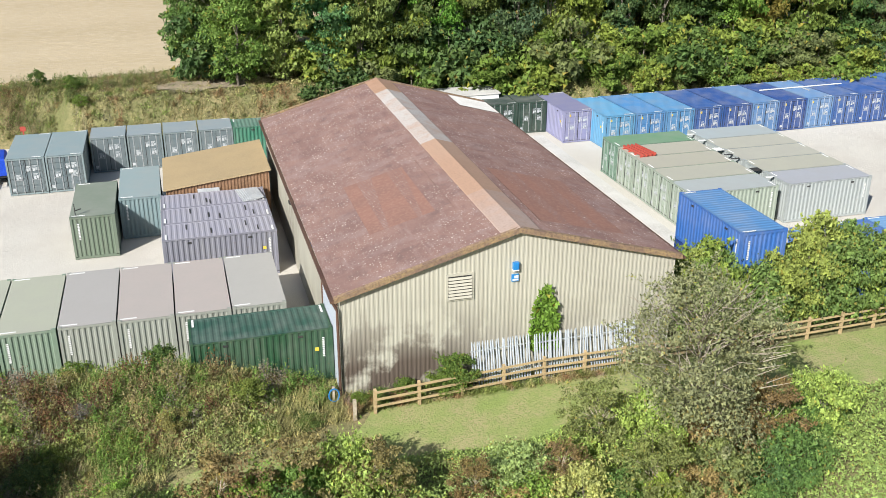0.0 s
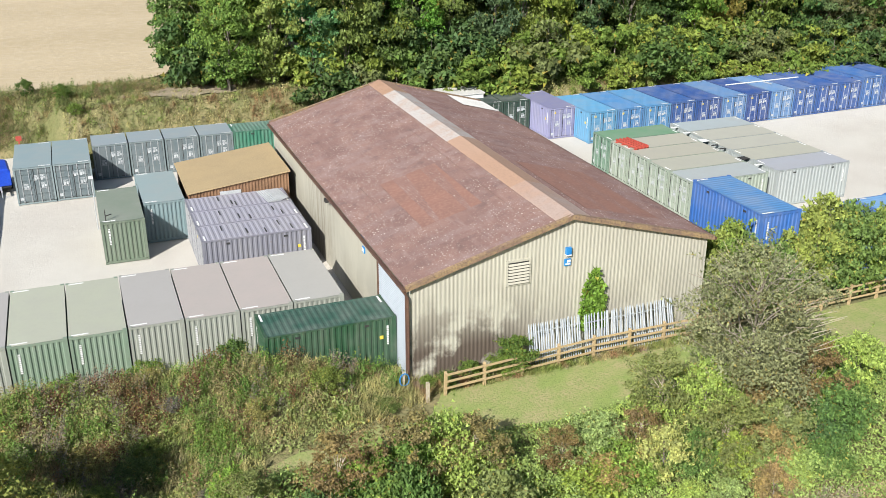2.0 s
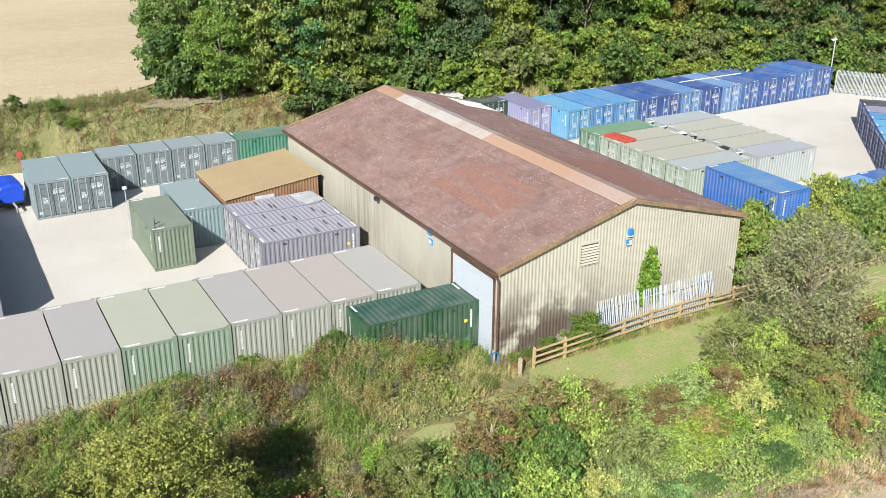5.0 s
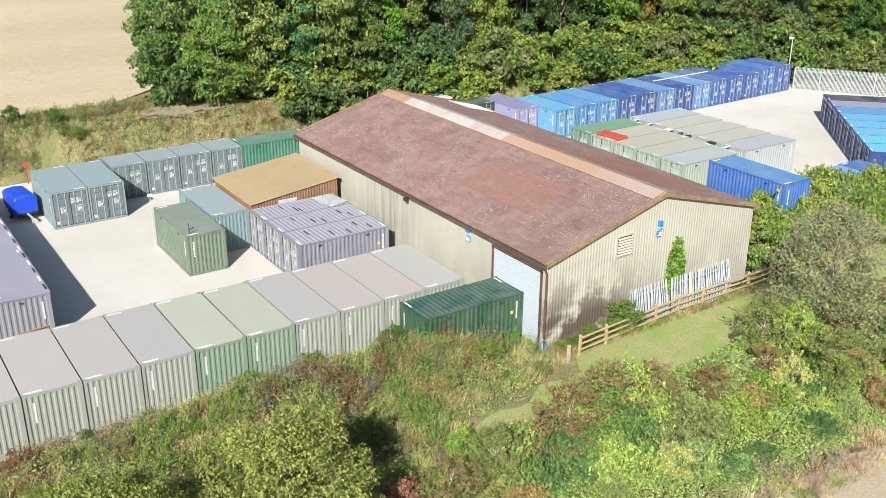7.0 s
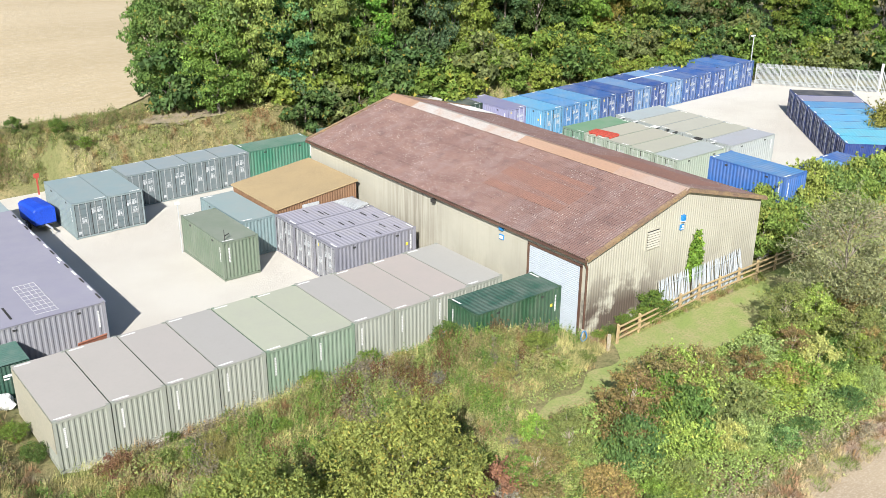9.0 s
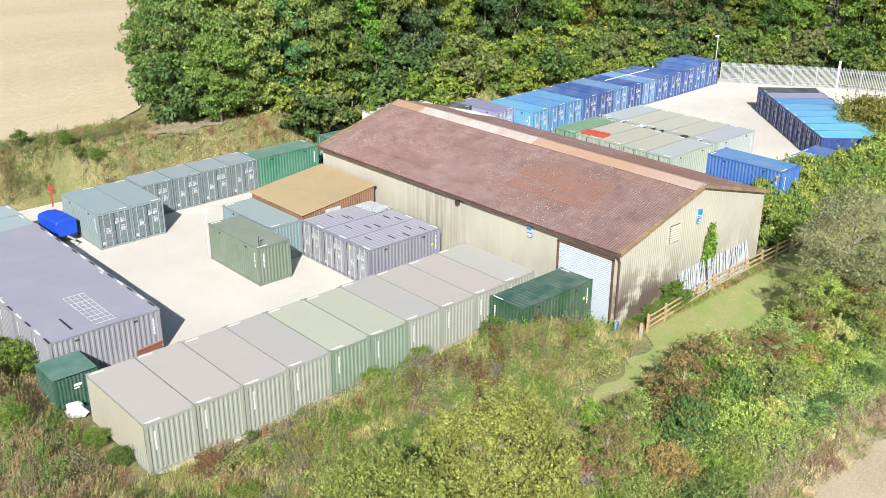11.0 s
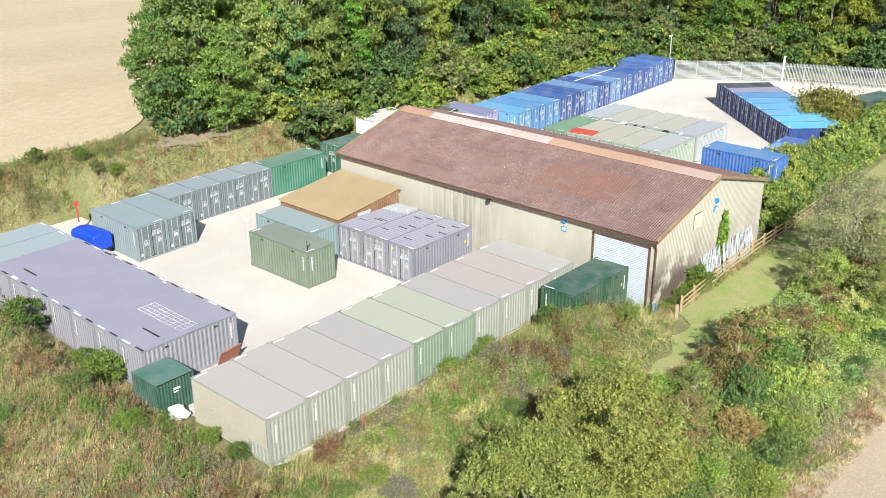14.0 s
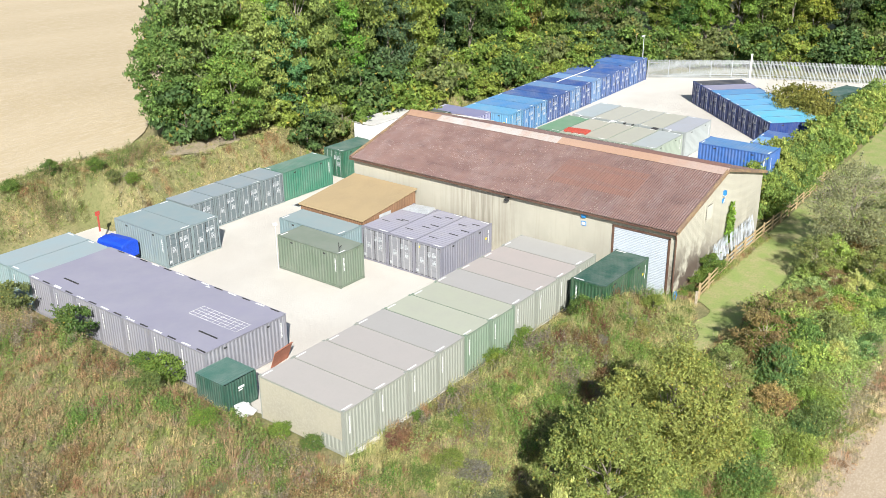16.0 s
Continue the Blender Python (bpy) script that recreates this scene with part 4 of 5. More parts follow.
def loose_mesh(name, v, material):
    """A mesh of separate triangles from an array of corners."""
    n = len(v)
    me = bpy.data.meshes.new(name)
    me.vertices.add(n * 3)
    me.vertices.foreach_set("co", v.ravel())
    me.loops.add(n * 3)
    me.loops.foreach_set("vertex_index", np.arange(n * 3))
    me.polygons.add(n)
    me.polygons.foreach_set("loop_start", np.arange(n) * 3)
    me.materials.append(material)
    me.update(calc_edges=True)
    return me


def leaf_mesh(name, centres, out, size, material, droop=0.0):
    """One mesh of many folded leaves at the centres, each turned about its outward way."""
    n = len(centres)
    out = out + rng.normal(0, 0.8, (n, 3))
    out /= np.linalg.norm(out, axis=1)[:, None] + 1e-9
    a = np.cross(out, rng.normal(0, 1, (n, 3)))
    a /= np.linalg.norm(a, axis=1)[:, None] + 1e-9
    b = np.cross(out, a)
    s = (size * rng.uniform(0.6, 1.35, n))[:, None]
    v = np.empty((n, 3, 3))
    v[:, 0] = centres - a * s * 0.55 + b * s * 0.42
    v[:, 1] = centres - a * s * 0.4 - b * s * 0.45 + out * s * 0.12
    v[:, 2] = centres + a * s * 0.75 - out * s * 0.1
    return loose_mesh(name, v, material)


def crown_points(n, tall, radius, low, clumps, flat=0.75, sparse=1.0):
    """Leaf centres on the skins of many clumps that fill an uneven crown."""
    ctr = []
    while len(ctr) < clumps:
        p = rng.uniform(-1, 1, 3)
        r = np.linalg.norm(p)
        if 0.35 < r < 1:
            w = 1.0 - 0.45 * max(0, p[2]) ** 2 - 0.15 * max(0, -p[2])
            ctr.append((p[0] * radius * w, p[1] * radius * w, low + (p[2] * 0.5 + 0.5) * (tall - low)))
    ctr = np.array(ctr)
    rad = radius * rng.uniform(0.15, 0.4, clumps) * sparse
    k = rng.integers(0, clumps, n)
    d = rng.normal(0, 1, (n, 3))
    d[:, 2] = np.abs(d[:, 2]) * 0.9 - 0.35
    d /= np.linalg.norm(d, axis=1)[:, None]
    shell = rng.uniform(0.5, 1.1, n)[:, None]
    c = ctr[k] + d * (rad[k][:, None]) * shell * np.array([1, 1, flat])
    # sprigs that stand out of the outline
    m = n // 6
    sprigs = 70
    pick = rng.integers(0, sprigs, m)
    way = rng.normal(0, 1, (sprigs, 3))
    way[:, 2] = np.abs(way[:, 2]) * 0.8
    way /= np.linalg.norm(way, axis=1)[:, None]
    root = rng.integers(0, clumps, sprigs)
    reach = rng.uniform(0.5, 1.6, m)[:, None]
    c[:m] = ctr[root[pick]] + way[pick] * rad[root[pick]][:, None] * reach + rng.normal(0, radius * 0.025, (m, 3))
    d[:m] = way[pick]
    c[:, 2] = np.maximum(c[:, 2], 0.08)
    return c, d, ctr


def limbs(b, tall, ctr, r, fork=0.35, count=14, lean=0.0):
    """A tapered trunk that bends, and limbs from it to some of the clumps."""
    pts = [Vector((0, 0, -0.3))]
    for i in range(1, 6):
        z = tall * 0.8 * i / 5
        pts.append(Vector((lean * z + 0.05 * tall * math.sin(i * 2.1 + r * 40) * 0.3, 0.04 * tall * math.sin(i * 1.3 + r * 70) * 0.3, z)))
    for i in range(5):
        b.tube(pts[i], pts[i + 1], r * (1 - 0.17 * i), r * (1 - 0.17 * (i + 1)), 7)
    for j in range(min(count, len(ctr))):
        c = Vector(ctr[j])
        s = min(0.95, max(fork * 0.4, c.z / (tall * 0.8) - 0.28))
        p = pts[min(4, int(s * 5))].lerp(pts[min(5, int(s * 5) + 1)], s * 5 - int(s * 5))
        ln = (c - p).length
        bend = Vector((math.sin(j * 5.1), math.sin(j * 3.7 + 1), 0.6 + 0.5 * math.sin(j * 2.3))) * 0.13 * ln
        m1, m2 = p.lerp(c, 0.35) + bend, p.lerp(c, 0.7) + bend * 0.7
        b.tube(p, m1, r * 0.3, r * 0.2, 5)
        b.tube(m1, m2, r * 0.2, r * 0.12, 4)
        b.tube(m2, c + bend * 0.5, r * 0.12, r * 0.04, 4)


def tree(label, tall, radius, low, n, size, clumps, trunk, color, category="tree", name="tree", bark=None, twigs=14, sparse=1.0, leaf=None):
    t = thing(name, label, category)
    c, d, ctr = crown_points(n, tall, radius, low, clumps, sparse=sparse)
    b = Build()
    limbs(b, tall, ctr, trunk, count=twigs)
    part("trunk", b.mesh("trunk", bark or BARK, smooth=True), None, t)
    part("crown", leaf_mesh("crown", c, d, size, leaf or LEAF), None, t, color=color)
    return t


def plant(kind, x, y, scale, turn, color, label="", tall=1.0, group=""):
    z = float(height(x, y)) - 0.05
    ob = copy_thing(kind, pose(x, y, z, random.uniform(-3, 3), random.uniform(-3, 3), turn) @ Matrix.Diagonal((scale, scale, scale * tall, 1)))
    for o in ob.children:
        if o.name.startswith("crown"):
            o.color = (*color, 1)
    return tagged(ob, label, group=group)


def drop(kind):
    for o in (*kind.children_recursive, kind):
        bpy.data.objects.remove(o)


GREENS = [(0.125, 0.205, 0.045), (0.165, 0.25, 0.05), (0.095, 0.165, 0.045), (0.23, 0.29, 0.055), (0.165, 0.195, 0.075), (0.08, 0.145, 0.05)]
woods = [tree("leafy woodland tree", 14, 3.6, 0.6, 12500, 0.27, 80, 0.22, GREENS[0]),
         tree("leafy woodland tree", 15, 3.9, 1.4, 12500, 0.28, 76, 0.24, GREENS[1]),
         tree("leafy woodland tree", 13, 4.2, 0.2, 13500, 0.27, 84, 0.22, GREENS[2]),
         tree("leafy woodland tree", 14, 3.3, 2.0, 11000, 0.26, 64, 0.18, GREENS[3])]
deep = [tree("leafy woodland tree", 14, 4.3, 3.5, 2600, 0.62, 36, 0.24, GREENS[0], twigs=6),
        tree("leafy woodland tree", 15, 4.0, 4.0, 2500, 0.6, 32, 0.24, GREENS[2], twigs=6)]
front = [(-3.2, 46.0), (-0.6, 43.2), (3, 42.6), (9, 43.4), (17, 45.0), (30, 44.4), (50, 43.4), (62, 42), (71, 38), (79, 28), (85, 12), (90, -6)]
tones = ["mid-green", "bright green", "dark green", "yellow-green", "olive green", "deep green"]


def along(line, s):
    for (x0, y0), (x1, y1) in zip(line, line[1:]):
        d = math.hypot(x1 - x0, y1 - y0)
        if s <= d:
            return x0 + (x1 - x0) * s / d, y0 + (y1 - y0) * s / d, -(y1 - y0) / d, (x1 - x0) / d
        s -= d
    return None


for rowno, (off, gap, kinds) in enumerate(((1.0, 3.5, woods), (5.5, 4.5, woods), (11, 6.0, deep), (17.5, 6.5, deep), (24.5, 7.5, deep), (33, 9, deep))):
    s = 0.5 + rowno * 1.7
    while (q := along(front, s)) is not None:
        x, y, nx, ny = q
        x, y = x + nx * (off + random.uniform(-1, 1)), y + ny * (off + random.uniform(-1, 1))
        if y > north_edge(x) - 1.5:
            s += gap
            continue
        k = random.randrange(6)
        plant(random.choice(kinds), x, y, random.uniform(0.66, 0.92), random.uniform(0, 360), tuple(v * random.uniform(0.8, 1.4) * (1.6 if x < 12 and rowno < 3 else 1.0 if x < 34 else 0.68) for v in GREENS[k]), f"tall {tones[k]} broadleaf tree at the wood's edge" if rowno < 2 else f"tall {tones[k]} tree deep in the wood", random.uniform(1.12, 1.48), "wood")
        s += gap * random.uniform(0.8, 1.2)

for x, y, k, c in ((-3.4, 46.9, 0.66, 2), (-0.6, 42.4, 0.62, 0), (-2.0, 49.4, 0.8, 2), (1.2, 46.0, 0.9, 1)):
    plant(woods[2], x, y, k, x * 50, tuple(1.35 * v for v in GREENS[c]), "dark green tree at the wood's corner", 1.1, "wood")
dead = thing("dead_tree", "bare pale dead tree in the wood's edge", "tree", at=pose(3.2, 43.4, float(height(3.2, 43.4))))
b = Build()
spread = [(math.cos(k * 2.4) * (0.5 + 0.08 * k), math.sin(k * 2.4) * (0.5 + 0.08 * k), 7.5 + 0.42 * k) for k in range(13)]
limbs(b, 13.0, spread, 0.15, count=13)
part("trunk", b, PALE_WOOD, dead)
bushes = [tree("leafy bush", 2.3, 1.5, 0.1, 5200, 0.1, 60, 0.05, GREENS[0], "bush", "bush", twigs=10),
          tree("leafy bush", 2.0, 1.7, 0.05, 5600, 0.095, 64, 0.05, GREENS[1], "bush", "bush", twigs=10),
          tree("leafy bush", 2.8, 1.3, 0.1, 5200, 0.105, 50, 0.06, GREENS[2], "bush", "bush", twigs=12)]
shrubs = [tree("leafy shrub", 2.3, 1.5, 0.1, 2600, 0.17, 26, 0.05, GREENS[0], "bush", "bush", twigs=6),
          tree("leafy shrub", 2.7, 1.4, 0.05, 2600, 0.18, 28, 0.05, GREENS[1], "bush", "bush", twigs=6)]
# understorey along the wood and on the bank behind the containers
s = 0
while (q := along(front, s)) is not None:
    x, y, nx, ny = q
    for off in (-0.4, -2.2, -4.2):
        if x > 14 or x > 3 and off > -3 or off > -1 and x < -2:
            plant(random.choice(shrubs), x + nx * (off + random.uniform(-0.7, 0.7)), y + ny * (off + random.uniform(-0.7, 0.7)), random.uniform(1.2, 2.3), random.uniform(0, 360), random.choice(GREENS), "green shrub below the trees", group="undergrowth")
    s += 3.6
# hedge between the timber fence and the blue containers
HEDGE = [(0.26, 0.34, 0.075), (0.2, 0.29, 0.07), (0.31, 0.36, 0.09), (0.17, 0.26, 0.075)]
for i in range(30):
    x = 17.0 + 1.5 * i
    for dy in (0.0, 1.1):
        plant(random.choice(bushes if x < 32 else shrubs), x + random.uniform(-0.4, 0.4), 0.6 + dy + 0.03 * (x - 17) + random.uniform(-0.2, 0.2), random.uniform(1.15, 1.45), random.uniform(0, 360), random.choice(HEDGE), "yellow-green hedge bush by the timber fence", 1.3 if x < 30 else 1.1, "hedge")
for x, y, k in ((45.3, 4.6, 1.5), (47.4, 6.6, 1.9), (49.6, 8.4, 2.0), (51.4, 10.2, 1.6), (48.5, 3.6, 1.3)):
    plant(bushes[1], x, y, k, x * 40, (0.22, 0.21, 0.05), "olive green bush beside the angled containers", 1.1, "hedge")
# hedgerow along the southern field
def brighter(colors):
    return tuple(1.4 * v for v in random.choice(colors))


HEDGEROW = GREENS + [(0.29, 0.21, 0.09), (0.27, 0.35, 0.09), (0.3, 0.38, 0.1), (0.33, 0.34, 0.12), (0.25, 0.32, 0.12), (0.2, 0.32, 0.12), (0.24, 0.17, 0.08)]
for i in range(40):
    x = -9 + 1.45 * i
    rise = float(np.interp(x, [-9, -7, -2, 1, 6, 8, 18, 24, 50], [1.0, 1.35, 1.35, 0.8, 0.85, 1.2, 1.2, 0.9, 0.9]))
    for y, k in ((-12.0, 0.6), (-9.9, 0.95), (-7.8, 1.0)):
        if x < -6 and y > -9 or x > 14 and random.random() < 0.35 or random.random() < 0.2:
            continue
        plant(random.choice(bushes), x + random.uniform(-0.8, 0.8), y + random.uniform(-0.6, 0.6), k * random.uniform(0.75, 1.1), random.uniform(0, 360),
              brighter(HEDGEROW), "tangled hedgerow bush beside the stubble field", rise * random.uniform(0.9, 1.15), "hedgerow")
sallow = tree("grey-green sallow tree with bare twigs", 8.9, 3.3, 0.6, 22000, 0.11, 90, 0.12, (0.15, 0.16, 0.085), "tree", "sallow_tree", TWIG, 70)
b = Build()
for k in range(170):
    a, e, r = random.uniform(0, 6.28), random.uniform(0.05, 1.35), random.uniform(2.2, 3.0)
    p = Vector((r * math.cos(a) * math.cos(e), r * math.sin(a) * math.cos(e), 4.4 + r * 1.25 * math.sin(e)))
    q = p + Vector((math.cos(a + random.uniform(-0.6, 0.6)), math.sin(a + random.uniform(-0.6, 0.6)), random.uniform(0.2, 1.3))).normalized() * random.uniform(0.6, 1.5)
    b.tube(p, q, 0.022, 0.008, 3)
tagged(part("twigs", b, TWIG, sallow, "bare pale twigs"), kind="stuff")
plant(sallow, 12.4, -7.9, 0.9, 20, (0.28, 0.29, 0.16), "grey-green sallow tree with pale bare twigs")
plant(sallow, 22.0, -9.6, 0.45, 130, (0.26, 0.29, 0.12), "olive sallow tree with pale bare twigs")
near_tree = tree("broad autumn-tinged tree", 6.8, 3.2, 0.4, 52000, 0.088, 130, 0.16, (0.1, 0.12, 0.025), "tree", "tree", None, 30, 0.75, TURNING_LEAF)
plant(near_tree, -18.4, -8.4, 1.0, 0, (0.29, 0.32, 0.09), "broad green tree turning yellow above the bank")
plant(near_tree, -24.3, -8.2, 0.92, 150, (0.26, 0.31, 0.09), "broad dark green tree above the bank", 1.08)
plant(bushes[2], -28.1, -8.5, 0.68, 20, (0.5, 0.52, 0.2), "slender pale yellow shrub in front of the trees", 3.1)
for x, y, k, c in ((-27.5, 17.6, 0.8, 1), (-28.0, 18.9, 0.6, 0), (-28.1, 25.6, 0.95, 2), (-28.2, 32, 0.9, 4), (-14.3, 4.3, 0.45, 1), (-11.2, 4.4, 0.5, 1), (-29.5, 37, 0.8, 1), (-30, 42, 0.6, 0), (-16.2, 46.8, 0.55, 2), (-20, 46.2, 0.5, 0),
                   (-12.5, 3.9, 0.34, 1), (-15, 3.7, 0.4, 3), (-19.3, 3.6, 0.3, 1), (-22, 3.9, 0.28, 0), (-27.2, 6.5, 0.4, 2), (-27.4, 8.6, 0.4, 1), (-7.4, 2.6, 0.6, 2), (5.0, -0.75, 0.7, 0), (4.3, -0.7, 0.5, 1), (2.6, -0.7, 0.4, 0), (-13.2, 42.6, 0.45, 4), (-13.4, 44.6, 0.5, 0), (-12.6, 41.0, 0.4, 1), (1.6, -0.7, 0.32, 2), (0.6, -0.6, 0.26, 1)):
    plant(bushes[int(x) % 3], x, y, k, x * 77, GREENS[c], "small green bush on the weedy bank", 1.0, "bank bushes")
BANK = [(0.24, 0.12, 0.08), (0.23, 0.21, 0.18), (0.13, 0.18, 0.06), (0.15, 0.21, 0.06), (0.17, 0.27, 0.05), (0.2, 0.25, 0.06), (0.3, 0.27, 0.1), (0.2, 0.23, 0.12)]
for i in range(84):
    x, y = (random.uniform(-27, -1), random.uniform(-5.5, 2.6)) if i < 56 else (random.uniform(-42, -29), random.uniform(-3, 40))
    if x > -6 and y > -0.5 or x > -7 and y < -2:
        continue
    plant(random.choice(bushes), x, y, random.uniform(0.25, 0.62), random.uniform(0, 360), random.choice(BANK), "low weedy bush on the bank", random.uniform(0.45, 0.9), "bank bushes")
for i in range(32):
    x, y = random.uniform(-29, -6), random.uniform(-13, -5.2)
    plant(random.choice(bushes), x, y, random.uniform(0.4, 0.85), random.uniform(0, 360), brighter(BANK + GREENS[:3]), "tangled low bush below the bank", 1.0, "bank bushes")
thorn = tree("spiky thorn bush", 3.9, 1.9, 0.15, 9000, 0.085, 70, 0.07, (0.2, 0.2, 0.07), "bush", "thorn_bush", PALE_WOOD, 55, 0.62)
for x, y, k in ((-2.6, -7.6, 1.0), (-0.3, -7.9, 0.8), (3.3, -8.2, 0.6), (9.0, -6.6, 0.9), (6.5, -8.6, 0.65), (-5.6, -8.2, 1.0), (9.5, -10.2, 0.95), (-8.6, -7.6, 0.7), (15.4, -8.0, 0.9), (-11.6, -8.6, 0.75)):
    plant(thorn, x, y, k, x * 61, random.choice([(0.27, 0.22, 0.1), (0.23, 0.26, 0.09), (0.27, 0.19, 0.09), (0.25, 0.17, 0.08)]), "thorn tree beside the mown lane", 1.0, "hedgerow")
for kind in woods + deep + bushes + shrubs + [sallow, near_tree, thorn]:
    drop(kind)


def drifts(x, y):
    return 0.55 + 0.45 * np.sin(x * 1.1 + 2 * np.sin(y * 0.7)) * np.sin(y * 0.9 + 1.0 + 1.5 * np.sin(x * 0.6))


def weeds(name, label, n, region, size, tall, color):
    """Drifts of leafy stalks over a region of the ground, with grass among them."""
    x, y, keep = region(n)
    x, y = x[keep], y[keep]
    n = len(x)
    z = height(x, y)
    per = 5
    h = np.maximum(tall * rng.uniform(0.25, 1.0, n) * drifts(x, y), 0.1)
    base = np.repeat(np.stack([x, y, z], 1), per, 0)
    hh = np.repeat(h, per) * np.tile((np.arange(per) + 0.6) / per, n)
    c = base + rng.normal(0, 0.08, (n * per, 3))
    c[:, 2] = base[:, 2] + hh
    out = rng.normal(0, 0.8, (n * per, 3)) + np.array([0, 0, 0.7])
    ob = new(name, leaf_mesh(name, c, out, size * 0.4, WEED))
    ob.color = (*color, 1)
    tagged(ob, label, "plants", kind="stuff")
    x, y, keep = region(int(n * 0.62))
    x, y = x[keep], y[keep]
    m, blades = len(x), 22
    big = tall * rng.uniform(0.35, 1.15, m) * (0.4 + 0.6 * drifts(y + 3, x))
    way = np.stack([0.35 + rng.normal(0, 0.3, m), -0.15 + rng.normal(0, 0.3, m)], 1)
    x, y, big, way = np.repeat(x, blades), np.repeat(y, blades), np.repeat(big, blades), np.repeat(way, blades, 0)
    x, y = x + rng.normal(0, 0.11, len(x)), y + rng.normal(0, 0.11, len(y))
    t = np.maximum(big * rng.uniform(0.55, 1.1, len(x)), 0.14)
    base = np.stack([x, y, height(x, y) - 0.02], 1)
    way = way + rng.normal(0, 0.45, way.shape)
    tip = base + np.concatenate([way * t[:, None] * 0.75, t[:, None]], 1)
    side = np.stack([-way[:, 1], way[:, 0], np.zeros(len(x))], 1)
    side *= (0.013 * rng.uniform(0.6, 1.5, len(x)) / (np.linalg.norm(side, axis=1) + 1e-9))[:, None]
    ob = new(name.replace("weeds", "grass"), loose_mesh(name, np.stack([base - side, base + side, tip], 1), WEED))
    ob.color = tuple(min(1, v * k) for v, k in zip(color, (1.3, 1.15, 1.3))) + (1,)
    return tagged(ob, "long rough grass in leaning tufts, green and straw-coloured", "grass", kind="stuff")


def stalks(name, label, n, area, color, tall, spread, seeds, leaf=0.06):
    """Stands of upright leafy stalks, gathered round some seeds in an area."""
    x0, x1, y0, y1 = area
    if isinstance(seeds, int):
        seeds = np.stack([rng.uniform(x0, x1, seeds), rng.uniform(y0, y1, seeds)], 1)
    c = np.array(seeds, float)[rng.integers(0, len(seeds), n)] + rng.normal(0, spread, (n, 2))
    c = c[(c[:, 0] > x0) & (c[:, 0] < x1) & (c[:, 1] > y0) & (c[:, 1] < y1)]
    c = c[~((c[:, 0] > -6.6) & (c[:, 1] > 1.5) & (c[:, 1] < 4.3)) & ~((c[:, 0] > -7.5) & (c[:, 1] < -1.9) & (c[:, 1] > -5.2))]
    stems, per = 8, 17
    root = np.repeat(c, stems, 0) + rng.normal(0, 0.13, (len(c) * stems, 2))
    h = tall * rng.uniform(0.55, 1.15, len(root))
    lean = rng.normal(0, 0.16, (len(root), 2)) + np.array([0.12, -0.05])
    base = np.stack([root[:, 0], root[:, 1], height(root[:, 0], root[:, 1])], 1)
    top = base + np.stack([lean[:, 0] * h, lean[:, 1] * h, h], 1)
    f = np.tile((np.arange(per) + 0.5) / per, len(base))[:, None]
    p = np.repeat(base, per, 0) * (1 - f) + np.repeat(top, per, 0) * f
    wide = (0.11 * (1.15 - f)).repeat(3, 1) * np.array([1, 1, 0.3])
    p = p + rng.normal(0, 1, p.shape) * wide
    ob = new(name, leaf_mesh(name, p, np.tile([-0.2, -0.2, 0.7], (len(p), 1)), leaf, LEAF))
    ob.color = (*color, 1)
    return tagged(ob, label, "weeds", kind="stuff")


def rect(x0, x1, y0, y1, test=None):
    def region(n):
        x, y = rng.uniform(x0, x1, n), rng.uniform(y0, y1, n)
        return x, y, test(x, y) if test else np.ones(n, bool)
    return region


weeds("weeds_south_bank", "tangled weeds, straw and brambles on the bank", 9000, rect(-30, 0.2, -7.0, 4.5, lambda x, y: ~((x > -6.4) & (y > 1.5)) & ~((x > -7.5) & (y < -2.7) & (y > -4.9)) & ~((x > -2) & (y < -1.9))), 0.15, 0.8, (0.33, 0.34, 0.13))
weeds("weeds_south_slope", "rough grass and weeds on the slope", 6000, rect(-45, -4, -14, -6.5), 0.15, 0.6, (0.3, 0.32, 0.11))
weeds("weeds_west_bank", "dry weeds and grass on the western bank", 11000, rect(-46, -27.4, -6, 43), 0.15, 0.75, (0.28, 0.22, 0.11))
weeds("weeds_north_bank", "rough dry grass on the northern bank", 15000, rect(-46, 14, 38.6, 48.8, lambda x, y: (y > np.interp(x, [-46, -14.2, -12.6, 5, 14], [43.6, 43.6, 38.7, 38.9, 41.6])) & (~((x > -7) & (x < 0) & (y > 41.8) & (y < 44.8)) | (rng.uniform(0, 1, len(x)) < 0.12))), 0.24, 0.6, (0.26, 0.27, 0.11))
weeds("weeds_north_slope", "brambles on the slope behind the containers", 6000, rect(14, 64, 37.8, 45.5, lambda x, y: y > np.interp(x, [14, 24, 27, 58, 64], [41.8, 41.8, 38.0, 38.7, 36.8])), 0.26, 0.9, (0.15, 0.21, 0.045))
weeds("weeds_gable", "weeds and brambles at the foot of the gable", 1500, rect(-0.8, 15, -1.3, -0.12), 0.16, 0.55, (0.17, 0.22, 0.055))
weeds("weeds_field_edge", "dry grass along the field's edge", 5000, rect(-32, 55, -15.2, -12.6), 0.2, 0.42, (0.42, 0.37, 0.2))


